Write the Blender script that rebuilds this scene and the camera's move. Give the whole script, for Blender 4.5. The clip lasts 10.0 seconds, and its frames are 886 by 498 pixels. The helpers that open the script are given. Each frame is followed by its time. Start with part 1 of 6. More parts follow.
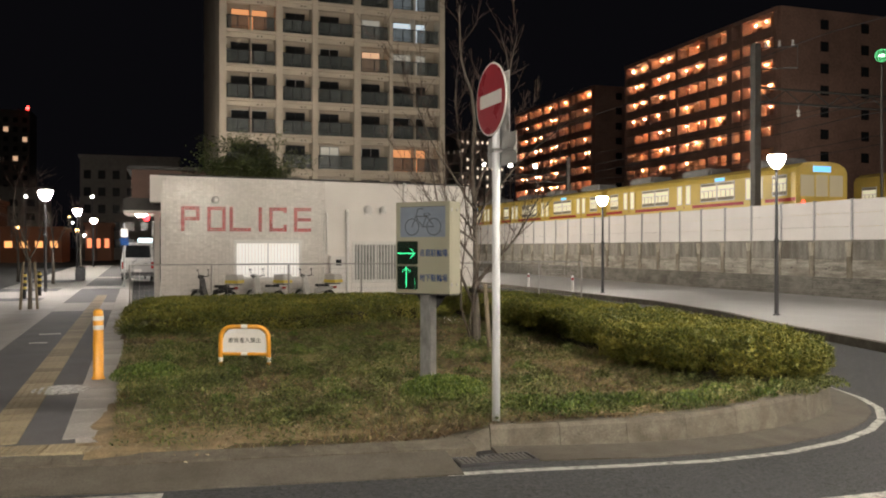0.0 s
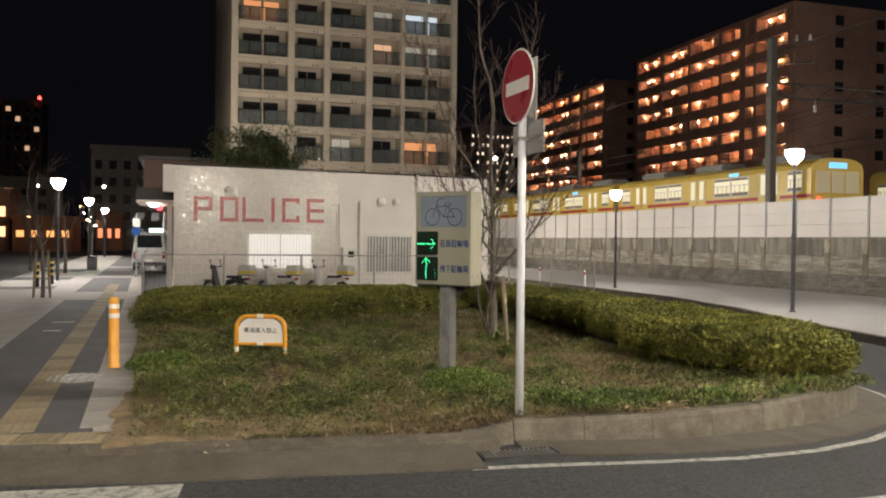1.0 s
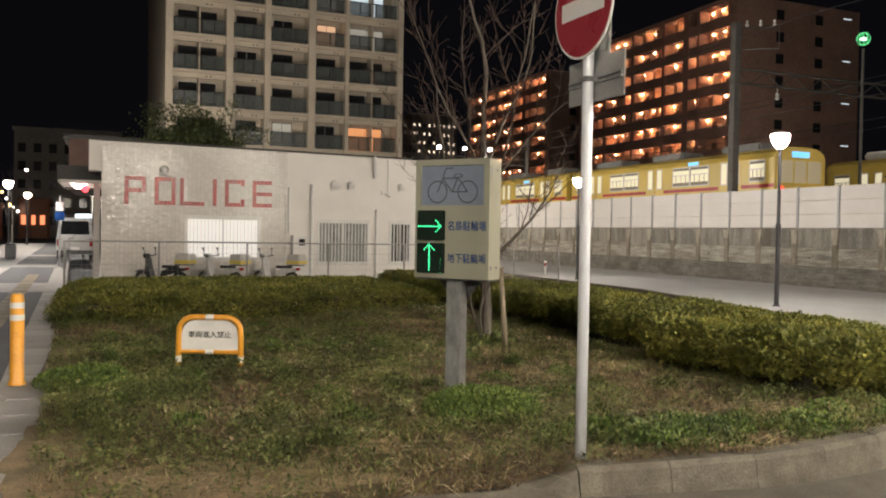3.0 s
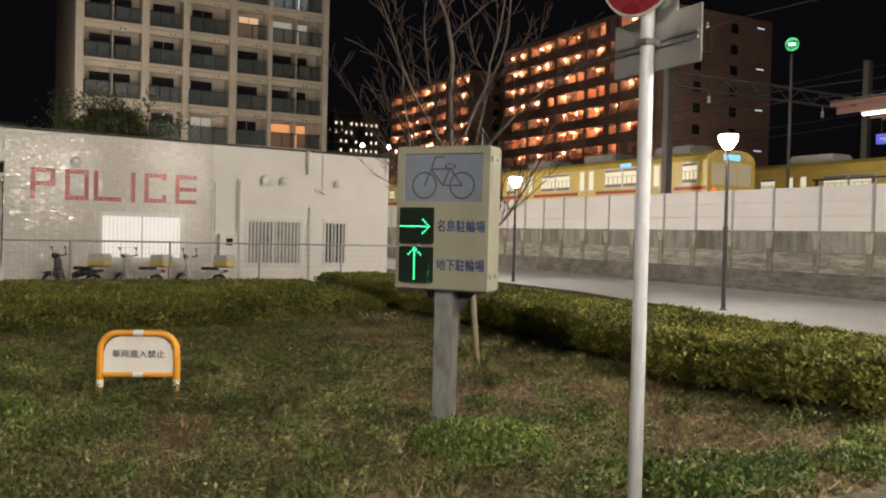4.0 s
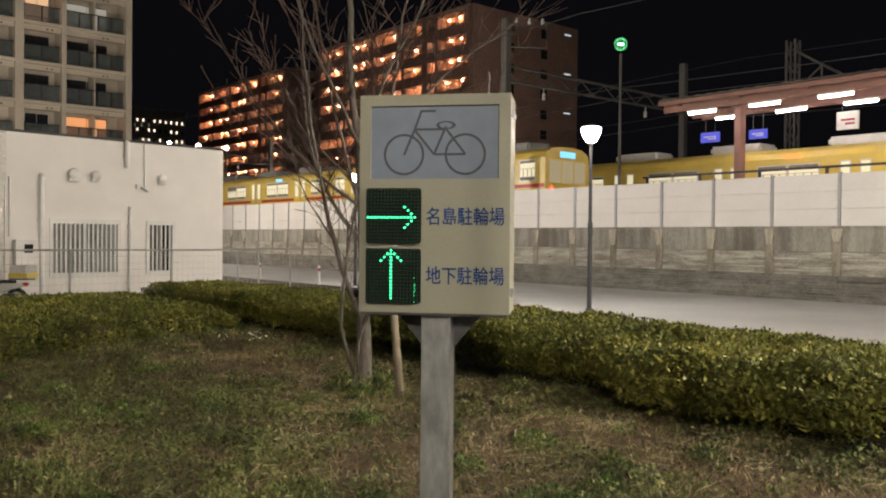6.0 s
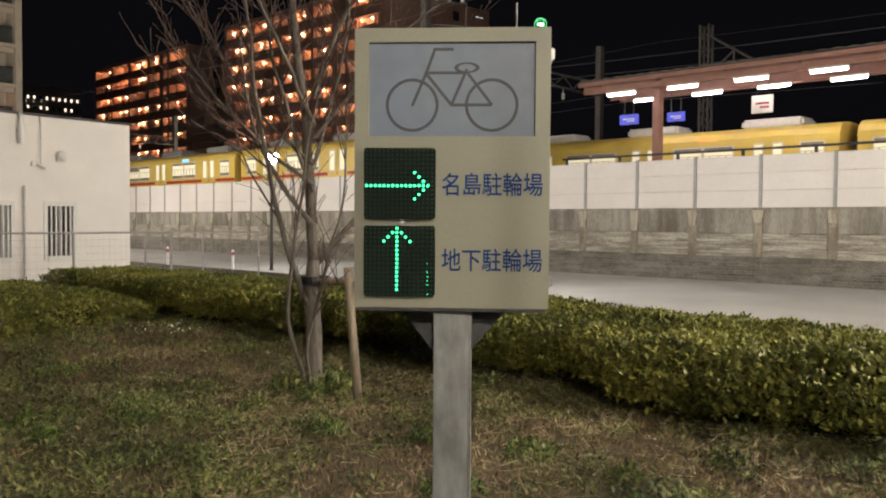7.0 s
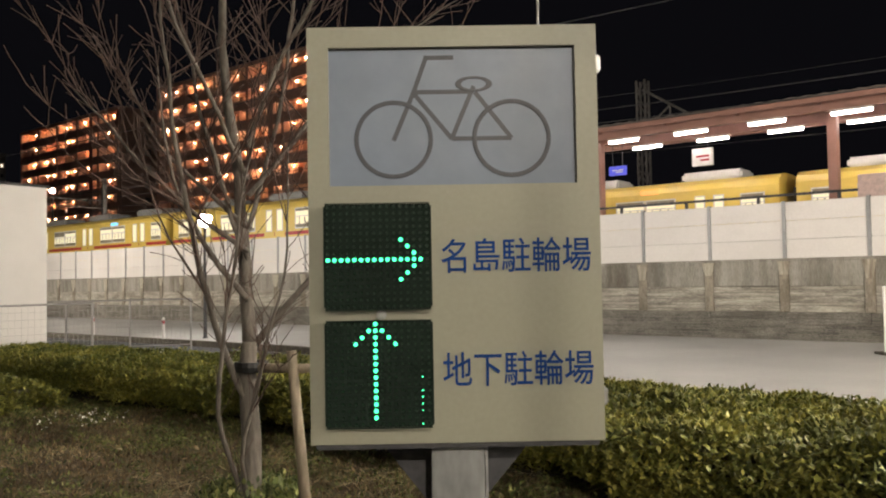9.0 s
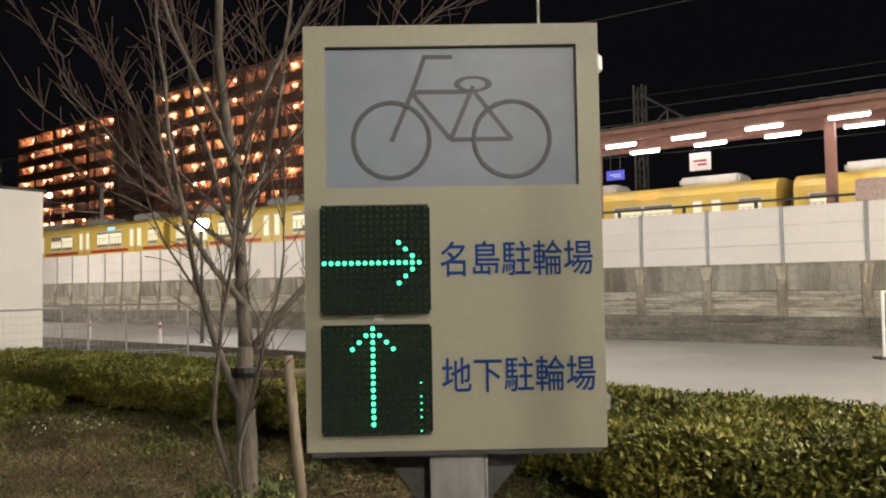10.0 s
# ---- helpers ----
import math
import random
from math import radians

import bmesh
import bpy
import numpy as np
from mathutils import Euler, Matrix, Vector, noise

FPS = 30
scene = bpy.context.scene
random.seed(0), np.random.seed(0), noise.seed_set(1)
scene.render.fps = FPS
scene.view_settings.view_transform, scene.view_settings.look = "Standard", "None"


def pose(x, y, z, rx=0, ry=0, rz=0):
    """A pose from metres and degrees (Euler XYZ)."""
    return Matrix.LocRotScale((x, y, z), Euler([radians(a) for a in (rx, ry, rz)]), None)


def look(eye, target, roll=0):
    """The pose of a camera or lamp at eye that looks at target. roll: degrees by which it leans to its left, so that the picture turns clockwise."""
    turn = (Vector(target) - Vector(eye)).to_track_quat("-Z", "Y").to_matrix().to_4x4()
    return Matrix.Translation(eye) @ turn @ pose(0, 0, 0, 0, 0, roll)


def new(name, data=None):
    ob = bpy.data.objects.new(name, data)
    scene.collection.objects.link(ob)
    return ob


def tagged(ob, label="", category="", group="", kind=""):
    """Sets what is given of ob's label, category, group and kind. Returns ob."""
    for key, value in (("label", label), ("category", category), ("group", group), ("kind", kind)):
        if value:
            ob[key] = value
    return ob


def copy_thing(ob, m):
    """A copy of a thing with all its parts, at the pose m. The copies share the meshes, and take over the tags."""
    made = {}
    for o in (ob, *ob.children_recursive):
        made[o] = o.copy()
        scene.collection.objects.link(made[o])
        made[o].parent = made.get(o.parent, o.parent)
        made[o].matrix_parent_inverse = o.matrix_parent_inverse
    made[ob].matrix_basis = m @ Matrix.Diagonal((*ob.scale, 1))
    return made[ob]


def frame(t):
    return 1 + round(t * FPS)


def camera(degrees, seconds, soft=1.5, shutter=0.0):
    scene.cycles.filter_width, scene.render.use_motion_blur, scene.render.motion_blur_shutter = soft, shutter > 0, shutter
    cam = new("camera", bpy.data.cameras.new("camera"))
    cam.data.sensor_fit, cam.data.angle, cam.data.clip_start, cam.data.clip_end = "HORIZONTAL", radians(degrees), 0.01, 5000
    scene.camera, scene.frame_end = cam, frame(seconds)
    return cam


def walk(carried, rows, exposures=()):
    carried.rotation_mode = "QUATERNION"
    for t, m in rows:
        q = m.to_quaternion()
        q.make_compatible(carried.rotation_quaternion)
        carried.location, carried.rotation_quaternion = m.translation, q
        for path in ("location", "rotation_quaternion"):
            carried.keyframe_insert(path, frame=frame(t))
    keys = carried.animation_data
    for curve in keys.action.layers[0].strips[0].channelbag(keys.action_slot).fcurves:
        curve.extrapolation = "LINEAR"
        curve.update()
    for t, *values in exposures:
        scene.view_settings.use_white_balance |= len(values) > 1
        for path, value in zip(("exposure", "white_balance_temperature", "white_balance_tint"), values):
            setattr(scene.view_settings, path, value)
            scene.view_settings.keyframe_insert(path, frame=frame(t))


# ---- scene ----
cam = camera(56.3, 10.0, soft=2.0)
PATH = [
    (0, (0.182, 0.401, 1.486), (0.811, 2.3, 1.483), -0.0),
    (0.5, (0.162, 0.397, 1.483), (0.781, 2.299, 1.475), 0.2),
    (1, (0.106, 0.565, 1.452), (0.715, 2.47, 1.434), 0.6),
    (1.5, (0.108, 0.941, 1.423), (0.698, 2.852, 1.395), 1.2),
    (2, (0.097, 1.416, 1.389), (0.717, 3.317, 1.354), 1.1),
    (2.5, (0.13, 1.917, 1.373), (0.82, 3.794, 1.333), 1.2),
    (3.8, (0.153, 3.566, 1.383), (1.029, 5.364, 1.345), 1.1),
    (4, (0.141, 3.766, 1.378), (1.066, 5.539, 1.342), 1.4),
    (4.5, (0.138, 4.359, 1.391), (1.168, 6.074, 1.38), 1.2),
    (5, (0.201, 4.937, 1.368), (1.297, 6.61, 1.374), 1.2),
    (5.5, (0.259, 5.474, 1.359), (1.471, 7.066, 1.359), 0.8),
    (5.7, (0.314, 5.645, 1.352), (1.557, 7.212, 1.341), 0.7),
    (6.8, (0.537, 6.635, 1.3), (1.975, 8.023, 1.242), 0.3),
    (7, (0.611, 6.778, 1.302), (2.067, 8.148, 1.238), 0.4),
    (7.5, (0.752, 7.097, 1.307), (2.269, 8.399, 1.276), -0.3),
    (8, (0.929, 7.33, 1.342), (2.499, 8.569, 1.352), -0.8),
    (8.5, (1.122, 7.464, 1.366), (2.682, 8.714, 1.414), -0.8),
    (9, (1.21, 7.535, 1.379), (2.762, 8.793, 1.453), -1.0),
    (9.5, (1.237, 7.564, 1.379), (2.793, 8.818, 1.462), -1.1),
    (10, (1.238, 7.562, 1.377), (2.794, 8.815, 1.462), -1.0),
]
walk(cam, [(t, look(eye, target, roll)) for t, eye, target, roll in PATH], [(0, -0.08), (5, -0.02), (8, 0.16), (10, 0.16)])

# ---- night sky, street lighting and added lamps ----
world = bpy.data.worlds.new("night")
scene.world = world
world.use_nodes = True
world.node_tree.nodes["Background"].inputs[0].default_value = (0.42, 0.40, 0.52, 1)
world.node_tree.nodes["Background"].inputs[1].default_value = 0.007


WARM = (1.0, 0.885, 0.73)
NEUTRAL = (1.0, 0.93, 0.84)
# unseen lamps behind the viewer and hidden farther off, park lamps in the plaza and along the pavement
# two behind the viewer follow the wall glints, the others are added fill
UNSEEN_LAMPS = [(11.2, 1.5, 9.0, 4400.0), (8.5, -7.0, 9.0, 1700.0), (1.9, -12.0, 5.1, 2900.0), (9.8, -9.5, 4.3, 1700.0), (-8.0, -3.0, 7.0, 3600.0), (8.4, 43.0, 4.6, 3600.0), (40.0, 62.0, 6.5, 1500.0), (62.0, 63.0, 6.0, 2000.0), (-0.8, 57.0, 5.4, 1800.0)]
# the first is added out of view to light the hedge, continuing the row
PARK = [(14.6, 5.2, -0.27, 4.05, 260.0), (15.2, 18.13, -0.27, 4.05, 500.0), (16.2, 29.02, -0.27, 3.62, 420.0), (16.2, 48.0, -0.27, 3.62, 400.0),
        (-3.75, 31.0, -0.05, 3.35, 850.0), (-4.5, 49.0, -0.05, 3.5, 850.0), (-5.2, 68.0, -0.05, 3.6, 600.0)]

# ---- building helpers ----


class Shape:
    """Vertices and faces of one mesh."""

    def __init__(self):
        self.v, self.f = [], []

    def add(self, verts, faces):
        n = len(self.v)
        self.v += [tuple(p) for p in verts]
        self.f += [tuple(i + n for i in f) for f in faces]
        return self

    def box(self, x0, x1, y0, y1, z0, z1, m=None):
        c = [Vector((x, y, z)) for z in (z0, z1) for y in (y0, y1) for x in (x0, x1)]
        if m:
            c = [m @ p for p in c]
        return self.add(c, [(0, 2, 3, 1), (4, 5, 7, 6), (0, 1, 5, 4), (2, 6, 7, 3), (0, 4, 6, 2), (1, 3, 7, 5)])

    def soft(self, x0, x1, y0, y1, z0, z1, b=0.01, m=None, seg=2):
        bm = bmesh.new()
        bmesh.ops.create_cube(bm, size=1)
        for v in bm.verts:
            v.co = Vector(((x0 + x1) / 2 + v.co.x * (x1 - x0), (y0 + y1) / 2 + v.co.y * (y1 - y0), (z0 + z1) / 2 + v.co.z * (z1 - z0)))
        bmesh.ops.bevel(bm, geom=bm.edges[:], offset=b, segments=seg, affect="EDGES", clamp_overlap=True)
        return self.eat(bm, m)

    def eat(self, bm, m=None):
        bm.verts.index_update()
        v = [(m @ p.co) if m else p.co.copy() for p in bm.verts]
        f = [tuple(x.index for x in q.verts) for q in bm.faces]
        bm.free()
        return self.add(v, f)

    def tube(self, pts, radii, n=8, caps=True):
        pts = [Vector(p) for p in pts]
        if not isinstance(radii, (list, tuple)):
            radii = [radii] * len(pts)
        verts, faces, side = [], [], None
        for i, p in enumerate(pts):
            d = (pts[min(i + 1, len(pts) - 1)] - pts[max(i - 1, 0)]).normalized()
            if side is None:
                side = d.orthogonal().normalized()
            side = (side - d * side.dot(d)).normalized()
            up = d.cross(side)
            verts += [p + (side * math.cos(2 * math.pi * k / n) + up * math.sin(2 * math.pi * k / n)) * radii[i] for k in range(n)]
        for i in range(len(pts) - 1):
            for k in range(n):
                a, b = i * n + k, i * n + (k + 1) % n
                faces.append((a, b, b + n, a + n))
        if caps:
            faces += [tuple(range(n))[::-1], tuple(range((len(pts) - 1) * n, len(pts) * n))]
        return self.add(verts, faces)

    def turned(self, profile, n=20, m=None):
        """A solid of revolution about z from (radius, height) pairs."""
        verts, faces = [], []
        for r, z in profile:
            verts += [Vector((r * math.cos(2 * math.pi * k / n), r * math.sin(2 * math.pi * k / n), z)) for k in range(n)]
        if m:
            verts = [m @ v for v in verts]
        for i in range(len(profile) - 1):
            for k in range(n):
                a, b = i * n + k, i * n + (k + 1) % n
                faces.append((a, b, b + n, a + n))
        faces += [tuple(range(n))[::-1], tuple(range((len(profile) - 1) * n, len(profile) * n))]
        return self.add(verts, faces)

    def ring(self, r, w, t, m=None, n=32):
        """A torus-like ring about y: radius r, radial half width w, half depth t."""
        verts, faces = [], []
        for k in range(n):
            a = 2 * math.pi * k / n
            for dr, dy in ((-w, 0), (-w * .6, t), (w * .6, t), (w, 0), (w * .6, -t), (-w * .6, -t)):
                verts.append(Vector(((r + dr) * math.cos(a), dy, (r + dr) * math.sin(a))))
        if m:
            verts = [m @ v for v in verts]
        for k in range(n):
            for j in range(6):
                faces.append((k * 6 + j, k * 6 + (j + 1) % 6, ((k + 1) % n) * 6 + (j + 1) % 6, ((k + 1) % n) * 6 + j))
        return self.add(verts, faces)

    def prism(self, outline, z0, z1, m=None):
        n = len(outline)
        v = [Vector((x, y, z)) for z in (z0, z1) for x, y in outline]
        if m:
            v = [m @ p for p in v]
        return self.add(v, [tuple(range(n))[::-1], tuple(range(n, 2 * n))] + [(i, (i + 1) % n, (i + 1) % n + n, i + n) for i in range(n)])

    def mesh(self, name, mat, smooth=False):
        me = bpy.data.meshes.new(name)
        me.from_pydata(self.v, [], self.f)
        me.materials.append(mat)
        if smooth:
            me.polygons.foreach_set("use_smooth", [True] * len(me.polygons))
        me.update()
        return me


def part(name, shape, mat, parent=None, label="", smooth=False, m=None):
    me = shape if isinstance(shape, bpy.types.Mesh) else shape.mesh(name, mat, smooth)
    ob = new(name, me)
    ob.parent = parent
    if m:
        ob.matrix_basis = m
    return tagged(ob, label)


def thing(name, label, category, m=None, group="", kind=""):
    ob = new(name)
    ob.empty_display_size = 0.1
    if m:
        ob.matrix_basis = m
    return tagged(ob, label, category, group, kind)


def fused(verts, faces, name, mat):
    """A mesh from arrays of vertices and faces of equal corner count."""
    me = bpy.data.meshes.new(name)
    v, f = np.asarray(verts, "f"), np.asarray(faces, "i")
    me.vertices.add(len(v)), me.vertices.foreach_set("co", v.ravel())
    me.loops.add(f.size), me.loops.foreach_set("vertex_index", f.ravel())
    me.polygons.add(len(f)), me.polygons.foreach_set("loop_start", np.arange(0, f.size, f.shape[1], dtype="i"))
    me.materials.append(mat)
    me.update(calc_edges=True)
    return me


# ---- materials ----


def nodes_of(name):
    m = bpy.data.materials.new(name)
    m.use_nodes = True
    return m, m.node_tree.nodes, m.node_tree.links, m.node_tree.nodes["Principled BSDF"]


def paint(name, colour, rough=0.6, metal=0.0, vary=0.25, scale=6.0, fine=60.0, bump=0.15, dirt=None, dirt_amount=0.35, island=0.0, random=0.0, stretch=(1, 1, 1), spec=0.5):
    """A surface with variation at two scales, fine relief and, if given, stains of a second colour."""
    m, n, l, bsdf = nodes_of(name)
    co = n.new("ShaderNodeTexCoord")
    mp = n.new("ShaderNodeMapping")
    mp.inputs["Scale"].default_value = stretch
    l.new(co.outputs["Object"], mp.inputs["Vector"])
    big, small = n.new("ShaderNodeTexNoise"), n.new("ShaderNodeTexNoise")
    for t, s in ((big, scale), (small, fine)):
        t.inputs["Scale"].default_value, t.inputs["Detail"].default_value = s, 5
        l.new(mp.outputs[0], t.inputs["Vector"])
    mix = n.new("ShaderNodeMath")
    mix.operation = "MULTIPLY_ADD"
    l.new(small.outputs["Fac"], mix.inputs[0])
    mix.inputs[1].default_value = 0.5
    half = n.new("ShaderNodeMath")
    half.operation = "MULTIPLY"
    l.new(big.outputs["Fac"], half.inputs[0])
    half.inputs[1].default_value = 0.5
    l.new(half.outputs[0], mix.inputs[2])
    value = mix.outputs[0]
    if island or random:
        src = n.new("ShaderNodeNewGeometry").outputs["Random Per Island"] if island else n.new("ShaderNodeObjectInfo").outputs["Random"]
        k = n.new("ShaderNodeMath")
        k.operation = "MULTIPLY_ADD"
        l.new(src, k.inputs[0])
        k.inputs[1].default_value = island or random
        l.new(value, k.inputs[2])
        k2 = n.new("ShaderNodeMath")
        k2.operation = "SUBTRACT"
        l.new(k.outputs[0], k2.inputs[0])
        k2.inputs[1].default_value = (island or random) / 2
        value = k2.outputs[0]
    ramp = n.new("ShaderNodeValToRGB")
    ramp.color_ramp.elements[0].position, ramp.color_ramp.elements[1].position = 0.36, 0.64
    lo = [max(0.0, c * (1 - vary)) for c in colour]
    hi = [min(1.0, c * (1 + vary)) for c in colour]
    ramp.color_ramp.elements[0].color, ramp.color_ramp.elements[1].color = (*lo, 1), (*hi, 1)
    l.new(value, ramp.inputs[0])
    out = ramp.outputs[0]
    if dirt:
        st = n.new("ShaderNodeTexNoise")
        st.inputs["Scale"].default_value, st.inputs["Detail"].default_value, st.inputs["Roughness"].default_value = scale * 0.35, 8, 0.7
        l.new(mp.outputs[0], st.inputs["Vector"])
        sr = n.new("ShaderNodeValToRGB")
        sr.color_ramp.elements[0].position, sr.color_ramp.elements[1].position = 0.46, 0.68
        l.new(st.outputs["Fac"], sr.inputs[0])
        am = n.new("ShaderNodeMath")
        am.operation = "MULTIPLY"
        l.new(sr.outputs[0], am.inputs[0])
        am.inputs[1].default_value = dirt_amount
        mx = n.new("ShaderNodeMix")
        mx.data_type = "RGBA"
        l.new(am.outputs[0], mx.inputs[0])
        l.new(out, mx.inputs[6])
        mx.inputs[7].default_value = (*dirt, 1)
        out = mx.outputs[2]
    l.new(out, bsdf.inputs["Base Color"])
    rr = n.new("ShaderNodeMapRange")
    rr.inputs["To Min"].default_value, rr.inputs["To Max"].default_value = max(0.02, rough - 0.12), min(1.0, rough + 0.12)
    l.new(big.outputs["Fac"], rr.inputs["Value"])
    l.new(rr.outputs[0], bsdf.inputs["Roughness"])
    bsdf.inputs["Metallic"].default_value = metal
    bsdf.inputs["Specular IOR Level"].default_value = spec
    if bump:
        bp = n.new("ShaderNodeBump")
        bp.inputs["Strength"].default_value, bp.inputs["Distance"].default_value = bump, 0.02
        l.new(mix.outputs[0], bp.inputs["Height"])
        l.new(bp.outputs[0], bsdf.inputs["Normal"])
    return m


def glow(name, colour, strength, sample=False):
    m, n, l, bsdf = nodes_of(name)
    bsdf.inputs["Base Color"].default_value = (*[c * 0.4 for c in colour], 1)
    bsdf.inputs["Emission Color"].default_value = (*colour, 1)
    bsdf.inputs["Emission Strength"].default_value = strength
    if not sample:
        m.cycles.emission_sampling = "NONE"
    return m


ASPHALT = paint("asphalt", (0.034, 0.037, 0.041), 0.85, vary=0.95, scale=70, fine=38, bump=1.0, dirt=(0.075, 0.075, 0.075), dirt_amount=0.5)
WALKWAY = paint("walkway asphalt", (0.085, 0.085, 0.095), 0.85, vary=0.3, scale=2, fine=140, bump=0.35, dirt=(0.12, 0.11, 0.10))
CONCRETE = paint("kerb concrete", (0.118, 0.106, 0.084), 0.9, vary=0.4, scale=9, fine=80, bump=0.6, dirt=(0.06, 0.05, 0.036), dirt_amount=0.7, random=0.08)
APRON = paint("worn gutter concrete", (0.092, 0.083, 0.068), 0.9, vary=0.35, scale=3.5, fine=70, bump=0.5, dirt=(0.055, 0.048, 0.035), dirt_amount=0.8)
BARE_SOIL = paint("trodden bare soil", (0.22, 0.165, 0.095), 0.95, vary=0.45, scale=7, fine=60, bump=0.9, dirt=(0.10, 0.078, 0.045), dirt_amount=0.75)
PALE_PAVING = paint("pale paving", (0.31, 0.295, 0.28), 0.8, vary=0.2, scale=2, fine=50, bump=0.25, dirt=(0.2, 0.19, 0.18), random=0.2)
TACTILE = paint("worn yellow tactile paving", (0.23, 0.19, 0.12), 0.8, vary=0.3, scale=4, fine=60, bump=0.3, dirt=(0.15, 0.13, 0.1), random=0.25)
ROAD_PAINT = paint("worn road paint", (0.42, 0.42, 0.395), 0.7, vary=0.25, scale=40, fine=120, bump=0.3, dirt=(0.06, 0.06, 0.06), dirt_amount=1.0)
SOIL = paint("dry lawn soil", (0.078, 0.053, 0.029), 0.95, vary=0.65, scale=5.0, fine=45, bump=1.0, dirt=(0.075, 0.085, 0.03), dirt_amount=0.8)
PLAZA = paint("plaza concrete", (0.36, 0.355, 0.345), 0.8, vary=0.14, scale=0.5, fine=40, bump=0.15, dirt=(0.30, 0.29, 0.28), dirt_amount=0.5)
WHITE_WALL = paint("white rendered wall", (0.70, 0.67, 0.64), 0.55, vary=0.07, scale=1.2, fine=60, bump=0.08, dirt=(0.55, 0.53, 0.5), dirt_amount=0.25)
WHITE_TILE = paint("white glazed tile", (0.66, 0.625, 0.595), 0.14, vary=0.07, scale=2, fine=20, bump=0.0, island=0.5)
RED_TILE = paint("red glazed tile", (0.40, 0.045, 0.045), 0.22, vary=0.2, scale=3, fine=20, bump=0.0, island=0.6)
RETAINING = paint("stained retaining wall concrete", (0.26, 0.24, 0.205), 0.9, vary=0.35, scale=1.3, fine=22, bump=0.5, dirt=(0.11, 0.095, 0.075), dirt_amount=0.75, stretch=(1, 1, 0.45), random=0.25)
BARRIER = paint("white noise barrier panel", (0.66, 0.63, 0.61), 0.5, vary=0.06, scale=0.7, fine=25, bump=0.05, dirt=(0.5, 0.47, 0.44), dirt_amount=0.3, random=0.08)
STEEL = paint("galvanised steel", (0.36, 0.36, 0.36), 0.42, 0.75, vary=0.25, scale=9, fine=60, bump=0.06)
DARK_STEEL = paint("dark grey steel", (0.07, 0.07, 0.075), 0.5, 0.5, vary=0.25, scale=6, fine=50, bump=0.05)
CREAM = paint("cream powder coat", (0.295, 0.29, 0.228), 0.42, vary=0.05, scale=2, fine=80, bump=0.03, dirt=(0.36, 0.345, 0.27), dirt_amount=0.25, spec=0.3)
BLUE_PRINT = paint("blue lettering", (0.006, 0.04, 0.17), 0.6, vary=0.15, bump=0.02, spec=0.15)
BLACK = paint("black rubber", (0.012, 0.012, 0.013), 0.55, vary=0.3, bump=0.08)
WHITE_PAINT = paint("white enamel", (0.74, 0.73, 0.71), 0.3, vary=0.05, scale=3, fine=60, bump=0.02, dirt=(0.5, 0.48, 0.45), dirt_amount=0.25)
ORANGE = paint("orange enamel", (0.74, 0.34, 0.035), 0.35, vary=0.12, scale=6, fine=60, bump=0.04, dirt=(0.4, 0.17, 0.03), dirt_amount=0.4)
RED_SIGN = paint("red sign sheeting", (0.33, 0.035, 0.05), 0.3, vary=0.1, scale=5, bump=0.02)

# ---- ground ----


def road_z(x):
    return -0.12 - 0.0333 * min(max(x - 2.5, 0.0), 9.0)


sh = Shape()
xs = [-3000, -200, -20, 2.5, 4, 5.5, 7, 8.5, 10, 11.5, 40, 200, 3000]
for a, b in zip(xs, xs[1:]):
    sh.add([(a, -3000, road_z(a)), (b, -3000, road_z(b)), (b, 3000, road_z(b)), (a, 3000, road_z(a))], [(0, 1, 2, 3)])
tagged(part("ground", sh, ASPHALT), "dark worn asphalt road and yard ground", "road", kind="structure")

LAWN = [(-0.22, 6.86), (0.6, 6.73), (2.05, 6.53), (2.75, 6.62), (3.8, 6.52), (5.0, 6.68), (6.2, 7.1), (7.05, 7.7), (7.6, 8.5), (7.9, 9.6), (8.3, 13.0), (8.3, 17.5), (8.1, 21.0), (-0.72, 21.0)]


def inside(x, y, poly):
    c = False
    for (x0, y0), (x1, y1) in zip(poly, poly[1:] + poly[:1]):
        if (y0 > y) != (y1 > y) and x < (x1 - x0) * (y - y0) / (y1 - y0) + x0:
            c = not c
    return c


def lawn_z(x, y):
    z = 0.03 + 0.05 * noise.noise((x * 0.45, y * 0.45, 3.0)) + 0.015 * noise.noise((x * 2.1, y * 2.1, 0))
    return min(z, -0.012 + 0.16 * (y - (6.80 - 0.13 * x))) if x < 2.3 else z


sh, step, index = Shape(), 0.14, {}
for i in range(-8, 66):
    for j in range(42, 152):
        if inside((i + .5) * step, (j + .5) * step, LAWN):
            q = []
            for a, b in ((i, j), (i + 1, j), (i + 1, j + 1), (i, j + 1)):
                if (a, b) not in index:
                    index[a, b] = len(sh.v)
                    sh.v.append((a * step, b * step, lawn_z(a * step, b * step)))
                q.append(index[a, b])
            sh.f.append(tuple(q))
lawn = tagged(part("lawn", sh, SOIL, smooth=True), "bare brown winter lawn soil with patchy grass", "lawn", kind="structure")

# pavement slabs along the street
def lean(x, y, k=-0.035):
    return x + k * (y - 7.2)


def strip(name, x0, x1, y0, y1, z0, z1, mat, label, category="pavement", k=-0.035):
    s = Shape().prism([(lean(x0, y0, k), y0), (lean(x1, y0, k), y0), (lean(x1, y1, k), y1), (lean(x0, y1, k), y1)], z0, z1)
    return tagged(part(name, s, mat), label, category, kind="structure")


